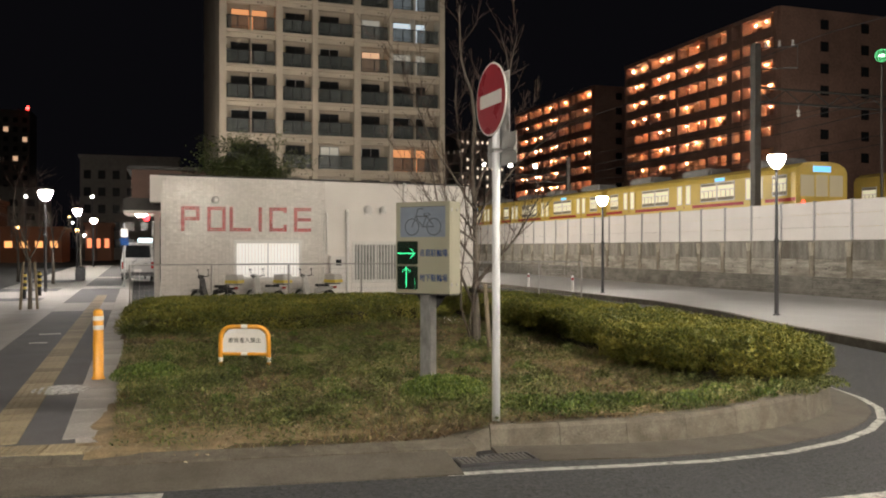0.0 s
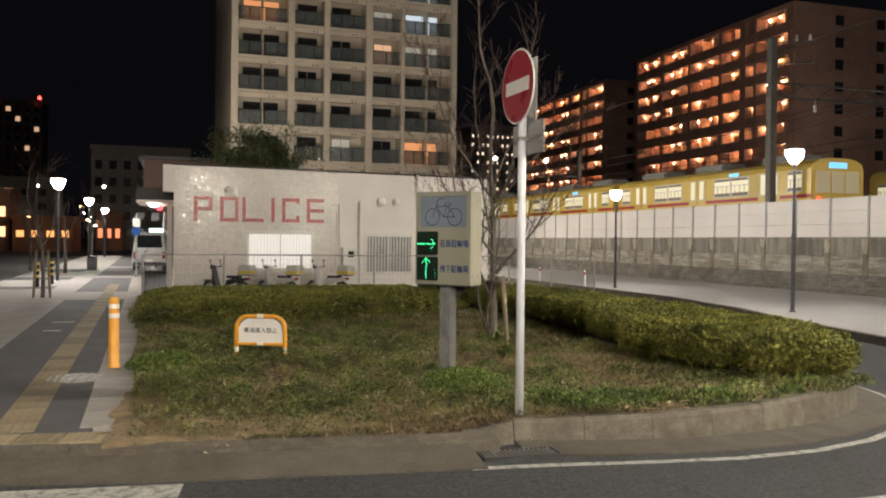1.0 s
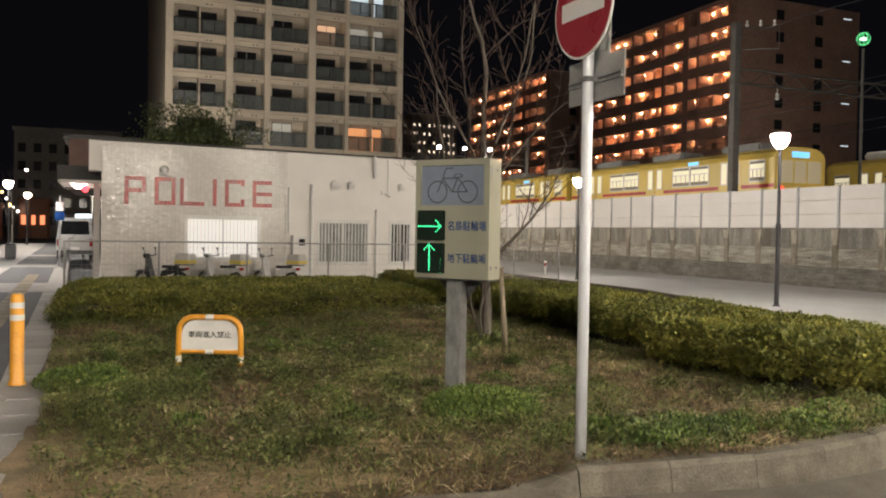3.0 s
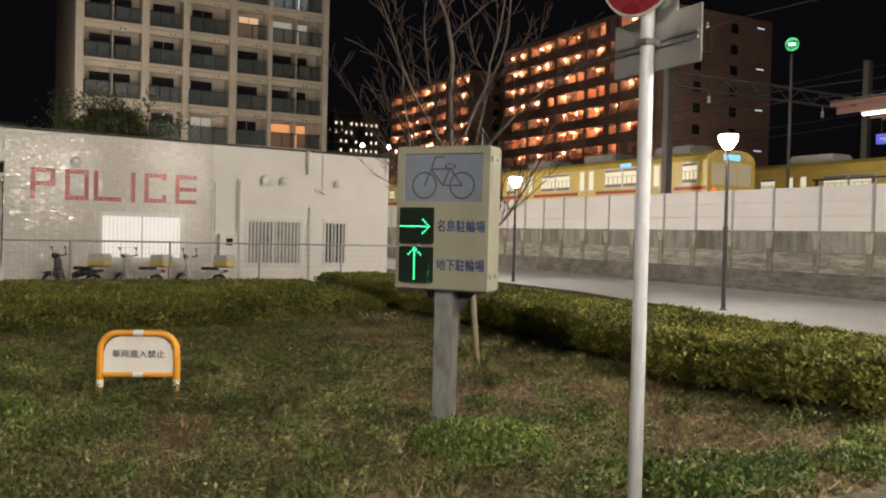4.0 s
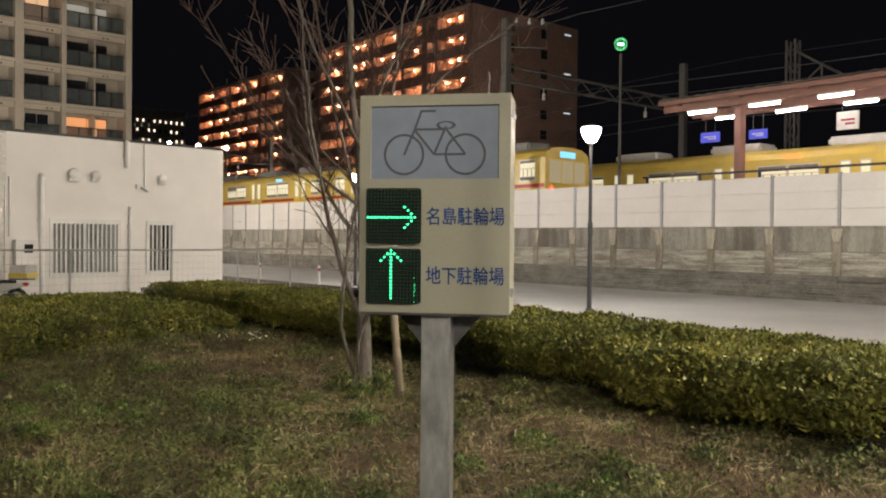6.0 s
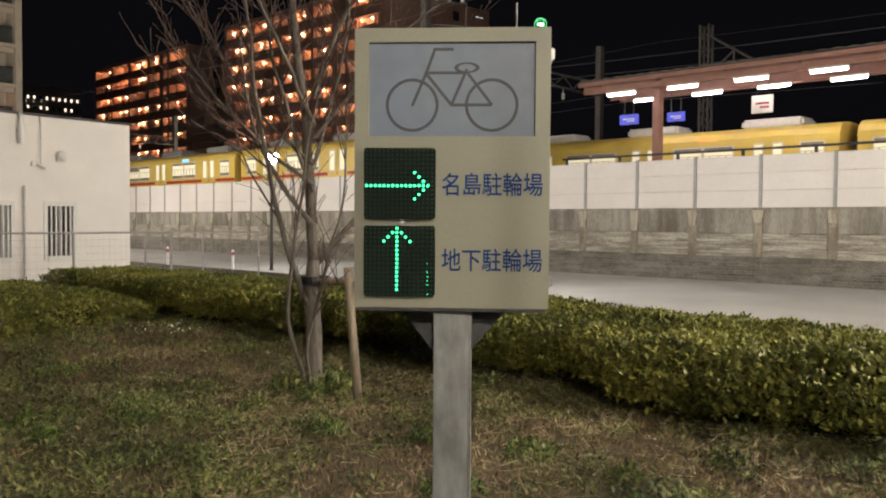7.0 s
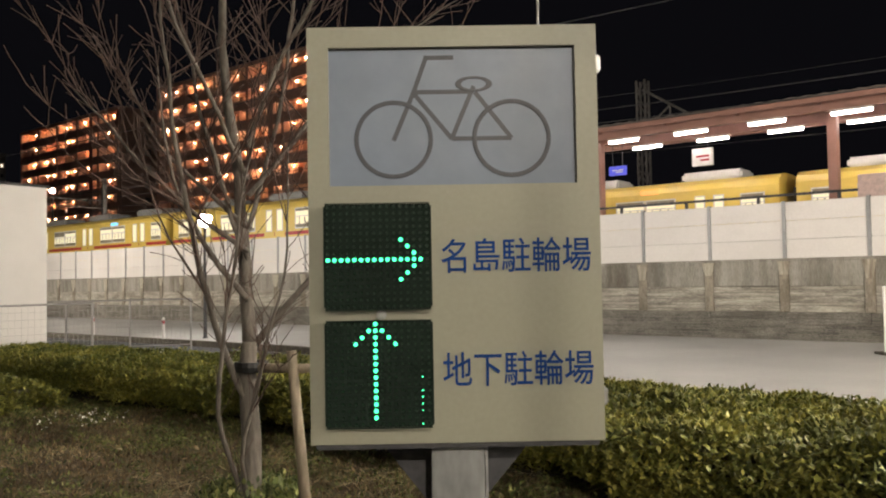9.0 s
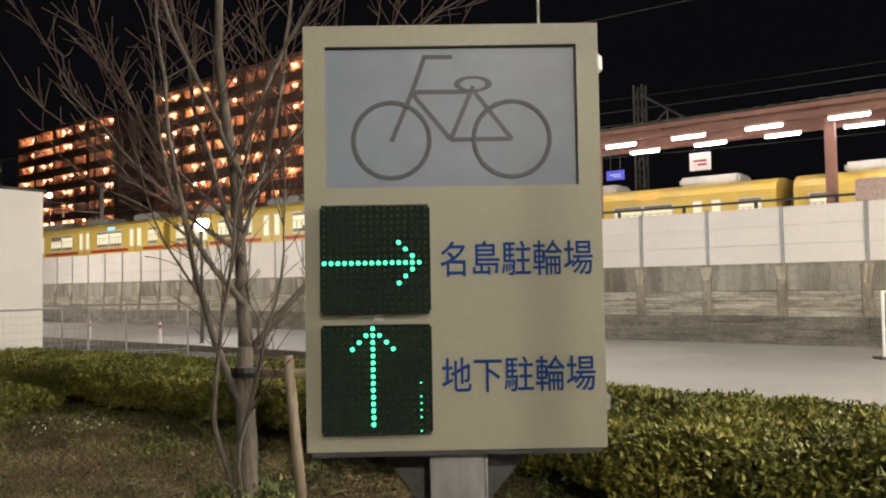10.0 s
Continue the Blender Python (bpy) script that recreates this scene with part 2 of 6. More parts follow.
strip("pavement_dark", -1.9, -0.5, 6.95, 75, -0.3, 0.0, WALKWAY, "dark asphalt footway with worn markings")
strip("pavement_pale", -4.6, -1.904, 6.95, 75, -0.3, 0.004, PALE_PAVING, "pale concrete paving beside the street")
strip("pavement_yard", -0.2, 9.9, 21.0, 46, -0.5, -0.085, PLAZA, "pale concrete yard round the police building", k=0)
for y0, y1 in ((21.6, 24.6), (33.0, 35.0), (44.0, 46.0)):
    strip("pavement_band", -1.9, -0.5, y0, y1, -0.3, 0.004, PALE_PAVING, "pale concrete band across the dark footway")
# dark strips paint the tree planters' shadows onto the pale paving
for y0, y1 in ((26.0, 27.4), (31.5, 33.5), (39.0, 42.0)):
    strip("pavement_bed", -4.6, -2.6, y0, y1, 0.004, 0.008, WALKWAY, "dark strip painted as planter shade on the pale paving")
# plaza beyond the road
PLAZA_EDGE = [(11.4, -12), (11.6, 3), (12.0, 8), (12.5, 12), (13.4, 16), (14.5, 19.5), (15.3, 24), (15.3, 31), (15.0, 60)]
sh = Shape().prism([(p[0] + 0.15, p[1]) for p in PLAZA_EDGE] + [(22.6, 60), (22.6, -12)], -0.6, -0.27)
tagged(part("pavement_plaza", sh, PLAZA), "pale concrete plaza surface below the retaining wall", "pavement", kind="structure")

# ---- kerbs, gutters and pavement pieces ----
kerb = thing("kerb", "weathered concrete kerb stones round the lawn", "kerb", kind="structure")
KERB_LINE = [(2.62, 6.56), (3.2, 6.50), (3.8, 6.46), (4.4, 6.50), (5.0, 6.61), (5.6, 6.80), (6.15, 7.03), (6.62, 7.32), (7.02, 7.65), (7.34, 8.02), (7.6, 8.45), (7.8, 8.95), (7.95, 9.5), (8.07, 10.1), (8.16, 10.7), (8.24, 11.3), (8.3, 11.9), (8.36, 12.6), (8.4, 13.3), (8.4, 14.0), (8.4, 14.7), (8.4, 15.4), (8.4, 16.1), (8.4, 16.8), (8.35, 17.5), (8.3, 18.2), (8.25, 18.9), (8.2, 19.6), (8.15, 20.3), (8.1, 21.0)]
GUTTER = Shape()
for i, (a, b) in enumerate(zip(KERB_LINE, KERB_LINE[1:])):
    a, b = Vector((*a, 0)), Vector((*b, 0))
    d = (b - a).normalized()
    out = Vector((d.y, -d.x, 0))
    g = 0.003
    zr = road_z(a.x)
    top = 0.055 + random.uniform(-.006, .006)
    n0 = out if i == 0 else (out + Vector(((Vector((*KERB_LINE[i], 0)) - Vector((*KERB_LINE[i - 1], 0))).normalized().y, -(Vector((*KERB_LINE[i], 0)) - Vector((*KERB_LINE[i - 1], 0))).normalized().x, 0))).normalized()
    d2 = (Vector((*KERB_LINE[min(i + 2, len(KERB_LINE) - 1)], 0)) - b)
    n1 = out if d2.length < .01 else (out + Vector((d2.normalized().y, -d2.normalized().x, 0))).normalized()
    prof = [(-0.16, zr - .1), (0.03, zr - .1), (0.02, zr + .05), (-0.005, top - .03), (-0.03, top), (-0.16, top)]
    v = [p + n * o + Vector((0, 0, z)) for p, n in ((a + d * g, n0), (b - d * g, n1)) for o, z in prof]
    part("kerb_stone", Shape().add(v, [tuple(range(6)), tuple(range(6, 12))[::-1]] + [(k, k + 6, (k + 1) % 6 + 6, (k + 1) % 6) for k in range(6)]), CONCRETE, kerb)
    v = [a + n0 * .02, b + n1 * .02, b + n1 * .41, a + n0 * .41]
    zs = [road_z(p.x) for p in v]
    GUTTER.add([Vector((p.x, p.y, z + h)) for p, z, h in zip(v, zs, (.03, .03, .012, .012))] + [Vector((p.x, p.y, z - .05)) for p, z in zip(v, zs)], [(0, 1, 2, 3), (3, 2, 6, 7), (0, 3, 7, 4), (1, 5, 6, 2)])
# the kerb dies down into the dropped crossing
part("kerb_stone", Shape().add([(2.0, 6.36, -.16), (2.617, 6.53, -.16), (2.64, 6.74, -.16), (2.05, 6.52, -.16), (2.0, 6.36, -.07), (2.617, 6.575, .052), (2.64, 6.74, .055), (2.05, 6.52, -.02)],
     [(0, 3, 2, 1), (4, 5, 6, 7), (0, 1, 5, 4), (1, 2, 6, 5), (2, 3, 7, 6), (3, 0, 4, 7)]), CONCRETE, kerb)
tagged(part("gutter", GUTTER, APRON), "stained concrete gutter strip along the kerb", "gutter", kind="structure")
drop = thing("dropped_kerb", "flush concrete kerb stones at the crossing", "kerb", kind="structure")
sh = Shape()
for i in range(-9, 4):
    x0, x1 = i * 0.6 + 0.002, i * 0.6 + 0.598
    y = lambda x: 6.62 - 0.19 * x if x < 0 else 6.62 - 0.13 * x
    v = [(x0, y(x0) - .02, -.03), (x1, y(x1) - .02, -.03), (x1, y(x1) + .17, .0), (x0, y(x0) + .17, .0)]
    part("kerb_stone", Shape().add([(a, b, -.25) for a, b, c in v] + v, [(0, 3, 2, 1), (4, 5, 6, 7), (0, 1, 5, 4), (1, 2, 6, 5), (2, 3, 7, 6), (3, 0, 4, 7)]), CONCRETE, drop)
    if i % 3:
        continue
    x0, x1 = x0 - .001, min(x0 + 1.798, 2.16)
    v = [(x0, y(x0) - .44, -.108), (x1, y(x1) - .44, -.108), (x1, y(x1) - .026, -.04), (x0, y(x0) - .026, -.04)]
    part("apron_stone", Shape().add([(a, b, -.25) for a, b, c in v] + v, [(0, 3, 2, 1), (4, 5, 6, 7), (0, 1, 5, 4), (1, 2, 6, 5), (2, 3, 7, 6), (3, 0, 4, 7)]), APRON, drop)
# edge of the plaza
edge = thing("plaza_kerb", "dark concrete kerb stones edging the plaza", "kerb", kind="structure")
for (ax, ay), (bx, by) in zip(PLAZA_EDGE, PLAZA_EDGE[1:]):
    n = max(1, round(math.hypot(bx - ax, by - ay)))
    for k in range(n):
        a = Vector((ax + (bx - ax) * k / n, ay + (by - ay) * k / n, 0))
        b = Vector((ax + (bx - ax) * (k + 1) / n, ay + (by - ay) * (k + 1) / n, 0))
        d = (b - a).normalized()
        m = Matrix.Translation(a) @ Matrix.Rotation(math.atan2(d.y, d.x), 4, "Z")
        part("kerb_stone", Shape().box(0.006, (b - a).length - 0.006, -0.16, 0, -0.6, -0.255, m), CONCRETE, edge)
# pale slabs, tactile blocks along the footway
slabs = thing("footway_edging", "pale concrete edging slabs beside the lawn", "pavement", kind="structure")
slab_mesh = Shape().soft(0, 0.42, 0, 0.592, -0.2, 0.006, 0.006, seg=1).mesh("slab", PALE_PAVING)
for i in range(60):
    y = 7.4 + i * 0.6
    part("slab", slab_mesh, None, slabs, m=pose(lean(-0.6, y) + random.uniform(-.004, .004), y, random.uniform(-.002, .003), 0, 0, 2.0))
tact = thing("tactile_paving", "worn yellow tactile paving blocks with raised bars", "pavement", kind="structure")
sh = Shape().soft(0, 0.294, 0, 0.294, -0.2, 0.008, 0.004, seg=1)
for k in range(4):
    sh.soft(0.03 + k * 0.068, 0.062 + k * 0.068, 0.015, 0.28, 0.006, 0.013, 0.003, seg=1)
bar_mesh = sh.mesh("tactile_block", TACTILE)
sh = Shape().soft(0, 0.294, 0, 0.294, -0.2, 0.008, 0.004, seg=1)
for k in range(5):
    for j in range(5):
        sh.turned([(0.016, 0.006), (0.011, 0.013)], 6, pose(0.035 + k * 0.056, 0.035 + j * 0.056, 0))
dot_mesh = sh.mesh("tactile_block", TACTILE)
for i in range(70):
    y = 7.35 + i * 0.3
    part("tactile_block", bar_mesh, None, tact, m=pose(lean(-1.2, y), y, 0.0, 0, 0, 1.9))
for i in range(-2, 6):
    part("tactile_block", dot_mesh, None, tact, m=pose(-1.6 + i * 0.3, 6.93 - 0.12 * (i * 0.3 - 1), 0.002, 0, 0, -7))
tagged(part("manhole_cover", Shape().turned([(0.30, -0.05), (0.30, 0.006), (0.285, 0.010), (0.0, 0.010)], 28, pose(-0.88, 9.85, 0)), paint("cast manhole lid", (0.33, 0.32, 0.30), 0.55, 0.3, vary=0.8, scale=22, fine=40, bump=0.8, dirt=(0.1, 0.1, 0.1))), "pale patterned round cast manhole cover", "manhole")
# markings
def marking(pts, label, w=0.085):
    s = Shape()
    for (ax, ay), (bx, by) in zip(pts, pts[1:]):
        d = Vector((bx - ax, by - ay, 0)).normalized()
        o = Vector((d.y, -d.x, 0)) * w
        q = [Vector((ax, ay, 0)), Vector((bx, by, 0)), Vector((bx, by, 0)) + o, Vector((ax, ay, 0)) + o]
        s.add([(p.x, p.y, road_z(p.x) + .005) for p in q], [(3, 2, 1, 0)])
    return tagged(part("road_marking", s, ROAD_PAINT), label, "marking", kind="structure")


marking([(2.05, 5.98), (2.7, 5.93), (3.4, 5.9), (4.2, 5.9), (5.0, 6.02), (5.8, 6.28), (6.5, 6.64), (7.1, 7.08), (7.6, 7.6), (7.95, 8.2), (8.2, 9.0), (8.4, 10.0), (8.6, 11.5), (8.7, 13)], "worn white edge line following the kerb")
marking([(-3.5, 6.55), (0.15, 6.10)], "wide white crossing bar on the asphalt", 0.45)
marking([(4.0, 4.8), (5.4, 4.9)], "worn white road marking on the asphalt", 0.3)
strip("footway_marking", -1.62, -1.28, 16.0, 16.12, 0.0, 0.006, ROAD_PAINT, "short white painted bar across the footway", "marking")
strip("footway_marking", -1.62, -1.36, 14.6, 14.7, 0.0, 0.006, ROAD_PAINT, "short white painted bar across the footway", "marking")
# drain grate
grate = thing("drain_grate", "rusty steel drain grate in the gutter", "drain", pose(2.2, 6.08, road_z(2.4) + .004, 0, 0, -1))
part("frame", Shape().box(0, .62, 0, .02, -.05, .02).box(0, .62, .22, .24, -.05, .02).box(0, .02, .02, .22, -.05, .02).box(.6, .62, .02, .22, -.05, .02), DARK_STEEL, grate)
for k in range(15):
    part("bar", Shape().box(.035 + k * .038, .05 + k * .038, .02, .22, -.04, .018), STEEL, grate)

# ---- direction sign ----


def lettering(name, text, size, mat, parent, m, label="", spread=1.0, bold=.007):
    cu = bpy.data.curves.new(name, "FONT")
    cu.body, cu.size, cu.align_x, cu.align_y, cu.extrude, cu.space_character = text, size, "LEFT", "BOTTOM_BASELINE", 0.0012, spread
    cu.offset = size * bold
    tmp = bpy.data.objects.new(name, cu)
    scene.collection.objects.link(tmp)
    me = bpy.data.meshes.new_from_object(tmp.evaluated_get(bpy.context.evaluated_depsgraph_get()))
    bpy.data.objects.remove(tmp)
    bpy.data.curves.remove(cu)
    me.materials.clear()
    me.materials.append(mat)
    return part(name, me, mat, parent, label, m=m)


def fit_text(ob, x0, x1, z0, z1, y):
    """Stand a text upright in the xz plane, filling a rectangle."""
    co = np.array([v.co[:] for v in ob.data.vertices])
    lo, hi = co.min(0), co.max(0)
    sx, sy = (x1 - x0) / (hi[0] - lo[0]), (z1 - z0) / (hi[1] - lo[1])
    ob.data.transform(Matrix.Translation((x0 - lo[0] * sx, y, z0 - lo[1] * sy)) @ Matrix.Rotation(math.pi / 2, 4, "X") @ Matrix.Diagonal((sx, sy, 1, 1)))


SIGN = pose(2.706, 8.712, 0, 0, 0, math.degrees(math.atan2(-0.5155, 0.427)))
Z0, Z1, HW, DEEP = 1.007, 1.968, 0.336, 0.22
sign = thing("direction_sign", "cream metal sign box with green lit displays on a steel post", "sign", SIGN)
u = lambda a: -HW + 2 * HW * a
w = lambda b: Z1 - (Z1 - Z0) * b
# front sheet with a cut-out for the picture panel
P0, P1, Q0, Q1 = u(.073), u(.925), w(.385), w(.05)
shell = Shape().soft(-HW, HW, 0.03, DEEP, Z0, Z1, .006)
part("case", shell, CREAM, sign)
front = Shape()
front.add([(x, y, z) for y in (0, .032) for x, z in ((-HW, Z0), (HW, Z0), (HW, Z1), (-HW, Z1), (P0, Q0), (P1, Q0), (P1, Q1), (P0, Q1))],
          [(0, 1, 5, 4), (1, 2, 6, 5), (2, 3, 7, 6), (3, 0, 4, 7), (8, 12, 13, 9), (9, 13, 14, 10), (10, 14, 15, 11), (11, 15, 12, 8), (0, 8, 9, 1), (1, 9, 10, 2), (2, 10, 11, 3), (3, 11, 8, 0), (4, 5, 13, 12), (5, 6, 14, 13), (6, 7, 15, 14), (7, 4, 12, 15)])
part("front_frame", front, CREAM, sign)
PANEL = paint("bluish frosted acrylic", (0.185, 0.222, 0.29), 0.4, vary=0.08, scale=3, fine=15, bump=0.02, dirt=(0.27, 0.30, 0.34), spec=0.3)
panel = part("picture_panel", Shape().box(P0 - .01, P1 + .01, .012, .03, Q0 - .01, Q1 + .01), PANEL, sign, "frosted bluish picture panel")
ICON = paint("grey bicycle print", (0.055, 0.06, 0.072), 0.5, vary=0.15, scale=4, bump=0.02)
# thin black strips along the panel's top and right edges
part("panel_edge_strip", Shape().box(P0, P1, .009, .0125, Q1 - .004, Q1).box(P1 - .004, P1, .009, .0125, Q0, Q1 - .004), BLACK, sign)
bx = lambda px: u((px - 536.0) / 522)
bz = lambda py: w((py - 43.0) / 752)
for cx in (690, 903):
    part("wheel_picture", Shape().ring(0.0865, 0.0052, .0006, pose(bx(cx), .0105, bz(248)), 40), ICON, panel)


def stroke(s, x0, y0, x1, y1, t=.0052):
    a, b = Vector((bx(x0), 0, bz(y0))), Vector((bx(x1), 0, bz(y1)))
    d = (b - a).normalized()
    o = Vector((-d.z, 0, d.x)) * t
    y = Vector((0, .0105, 0))
    s.add([a - o + y, b - o + y, b + o + y, a + o + y], [(0, 1, 2, 3)])


for q in ((728, 160, 690, 250), (728, 160, 750, 99), (746, 99, 800, 99), (728, 162, 830, 162), (728, 165, 795, 248), (795, 248, 836, 152), (795, 248, 903, 248), (838, 163, 903, 248)):
    icon = Shape()
    stroke(icon, *q)
    part("frame_tube_picture", icon, ICON, panel)
part("saddle_picture", Shape().ring(0.028, 0.0055, .0006, pose(bx(836), .0105, bz(148)) @ Matrix.Diagonal((1.3, 1, .55, 1)), 24), ICON, panel)
for k, (text, v0, v1) in enumerate((("名島駐輪場", .598, .515), ("地下駐輪場", .868, .785))):
    t = lettering("lettering", text, .1, BLUE_PRINT, sign, None, "blue Japanese lettering")
    fit_text(t, u(.452), u(.965), w(v0), w(v1), -.0015)
# displays
LED_CASE = paint("matt black display housing", (0.014, 0.024, 0.018), 0.8, vary=0.3, fine=120, bump=0.05, spec=0.15)
LED_OFF = paint("unlit display lens", (0.006, 0.03, 0.013), 0.35, vary=0.3, bump=0.02)
LED_ON = glow("green display light", (0.06, 1.0, 0.38), 3.2, True)
GLYPHS = (["", "", "", "", "", "11", "12", "13", "0-14", "13", "12", "11", "", "", "", ""],
          ["7", "6-8", "5 7 9", "4 7 10", "7", "7", "7", "7", "7", "7", "7", "7", "7", "7", "7", ""])
STRAY = {(14, r) for r in (8, 10, 11, 12, 13, 15)}
dot = Shape().turned([(.0050, 0), (.0047, .0045), (.003, .007)], 8).mesh("lamp_dot", LED_ON)
PITCH = .0150
for top, glyph in zip((.432, .708), GLYPHS):
    x0, x1, z1, z0 = u(.055), u(.42), w(top), w(top + .247)
    disp = part("display", Shape().soft(x0, x1, -.028, 0, z0, z1, .004), LED_CASE, sign, "black dot-matrix display with a green lit arrow")
    lit = set()
    for r, row in enumerate(glyph):
        for token in row.split():
            a, _, b = token.partition("-")
            lit |= {(c, r) for c in range(int(a), int(b or a) + 1)}
    grid, unlit = Shape(), Shape()
    cx, cz = (x0 + x1) / 2, (z0 + z1) / 2
    for k in range(17):
        o = (k - 8) * PITCH
        grid.box(x0 + .004, x1 - .004, -.0325, -.028, cz + o - .0012, cz + o + .0012)
        grid.box(cx + o - .0012, cx + o + .0012, -.0315, -.028, z0 + .004, z1 - .004)
    for c in range(-0, 16):
        for r in range(16):
            p = (cx + (c - 7.5) * PITCH, -.028, cz - (r - 7.5) * PITCH)
            if (c, r) in lit:
                part("lamp_dot", dot, None, disp, m=Matrix.Translation(p) @ Matrix.Rotation(math.pi / 2, 4, "X"))
            elif top > .6 and (c, r) in STRAY:
                part("lamp_dot", dot, None, disp, m=Matrix.Translation(p) @ Matrix.Rotation(math.pi / 2, 4, "X") @ Matrix.Scale(.4, 4))
            else:
                unlit.turned([(.004, 0), (.0025, .003)], 6, Matrix.Translation(p) @ Matrix.Rotation(math.pi / 2, 4, "X"))
    tagged(part("display_grid", grid, LED_CASE, disp), kind="stuff")
    tagged(part("unlit_matrix", unlit, LED_OFF, disp), kind="stuff")
part("lock", Shape().turned([(.012, 0), (.011, .008), (.004, .009)], 14, Matrix.Translation((u(.245), 0, w(.694))) @ Matrix.Rotation(math.pi / 2, 4, "X")), STEEL, sign)
for zz in (w(.09), w(.9)):
    part("hinge", Shape().soft(HW, HW + .014, .02, .045, zz - .02, zz + .02, .004), STEEL, sign)
    part("hinge", Shape().soft(HW, HW + .012, .13, .15, zz - .012, zz + .012, .003), STEEL, sign)
part("base_plate", Shape().soft(-HW + .01, HW - .01, .01, DEEP - .01, Z0 - .014, Z0, .003), DARK_STEEL, sign)
GALV = paint("dull galvanised post", (0.30, 0.305, 0.31), 0.5, 0.55, vary=0.3, scale=7, fine=30, bump=0.05, dirt=(0.2, 0.19, 0.18), stretch=(1, 1, .4))
part("post", Shape().soft(-.062, .062, .05, .17, -.1, Z0 - .014, .006), GALV, sign, "grey galvanised steel post")
part("post_flange", Shape().box(.064, .070, .055, .165, -.1, Z0 - .014), STEEL, sign)
for y in (.172,):
    part("gusset", Shape().add([(-.20, y, Z0 - .014), (.20, y, Z0 - .014), (.05, y, Z0 - .19), (-.062, y, Z0 - .19), (-.20, y + .006, Z0 - .014), (.20, y + .006, Z0 - .014), (.05, y + .006, Z0 - .19), (-.062, y + .006, Z0 - .19)],
         [(0, 3, 2, 1), (4, 5, 6, 7), (0, 1, 5, 4), (1, 2, 6, 5), (2, 3, 7, 6), (3, 0, 4, 7)]), DARK_STEEL, sign)
part("aerial", Shape().tube([(u(.83), .15, Z1), (u(.83), .15, Z1 + .12)], .003, 6), STEEL, sign)

# ---- no entry sign on its pole ----
road_sign = thing("road_sign", "round red no-entry sign on a white steel pole in the lawn", "road sign", pose(2.755, 6.77, 0, 0, 0, 2))
POLE_WHITE = paint("bluish white pole paint", (0.66, 0.68, 0.73), 0.4, vary=0.08, scale=3, fine=40, bump=0.03, dirt=(0.33, 0.34, 0.36), dirt_amount=0.5, stretch=(1, 1, .3))
part("pole", Shape().tube([(0, 0, -.2), (0, 0, 2.98)], .033, 20).turned([(.034, 2.97), (.03, 2.99), (.0, 2.995)], 20), POLE_WHITE, road_sign, smooth=True)
FACE = Matrix.Translation((-.045, 0, 2.71)) @ Matrix.Rotation(-math.pi / 2, 4, "Y")
disc = part("sign_face", Shape().turned([(.30, -.006), (.303, 0), (.30, .004), (.296, .004)], 48, FACE), WHITE_PAINT, road_sign, smooth=False)
part("red_field", Shape().turned([(.288, .0045), (.288, .0058)], 48, FACE), RED_SIGN, disc, "red disc")
part("white_bar", Shape().box(-.055, .055, -.22, .22, .0060, .0072, FACE), WHITE_PAINT, disc, "white bar")
BACK = paint("grey sign back", (0.36, 0.36, 0.35), 0.45, 0.35, vary=0.15, scale=5, bump=0.04)
part("rear_sign", Shape().soft(.060, .066, -.13, .13, 2.40, 2.94, .002), BACK, road_sign, "grey back of a narrow second sign")
plate = part("rear_plate", Shape().soft(.05, .058, -.285, .285, 2.165, 2.425, .003), BACK, road_sign, "grey back of a rectangular plate")
part("rail", Shape().box(.036, .05, -.27, .27, 2.27, 2.283).box(.036, .05, -.27, .27, 2.297, 2.31), STEEL, plate)
plate = part("small_plate", Shape().soft(.05, .056, -.10, .10, 2.45, 2.57, .003), BACK, road_sign)
for zz in (2.29, 2.55, 2.72, 2.84):
    part("clamp", Shape().soft(-.042, .045, -.04, .04, zz - .015, zz + .015, .004), STEEL, road_sign)

# ---- hoop barrier ----
hoop = thing("hoop_barrier", "orange tubular hoop barrier with a white notice board in the grass", "barrier", pose(1.065, 10.80, 0.0, 0, 0, -22))
pts = [(-.30, 0, -.2), (-.30, 0, .30)] + [(-.16 - .14 * math.cos(a), 0, .38 + .14 * math.sin(a)) for a in (.3, .6, .9, 1.2, 1.57)] + [(.16 + .14 * math.cos(a), 0, .38 + .14 * math.sin(a)) for a in (1.57, 1.2, .9, .6, .3)] + [(.30, 0, .30), (.30, 0, -.2)]
part("frame", Shape().tube(pts, .027, 14), ORANGE, hoop, smooth=True)
part("lower_rail", Shape().tube([(-.30, 0, .185), (.30, 0, .185)], .02, 12), ORANGE, hoop)
for x, z, r, hor in ((-.30, .115, .0285, 0), (.30, .115, .0285, 0), (0, .52, .0285, 1), (0, .185, .0215, 1)):
    a, b = ((x - .04, 0, z), (x + .04, 0, z)) if hor else ((x, 0, z - .03), (x, 0, z + .03))
    part("reflector", Shape().tube([a, b], r, 14), WHITE_PAINT, hoop, "white reflective band")
board = Shape().prism([(-.272, .2), (.272, .2), (.272, .36), (.25, .43), (.20, .475), (.15, .492), (-.15, .492), (-.20, .475), (-.25, .43), (-.272, .36)], -.006, .006, Matrix.Rotation(math.pi / 2, 4, "X"))
board = part("notice_board", board, WHITE_PAINT, hoop, "white notice board")
t = lettering("lettering", "車両進入禁止", .08, BLACK, board, None, "black Japanese lettering", 1.0, .007)
fit_text(t, -.205, .205, .322, .385, -.008)

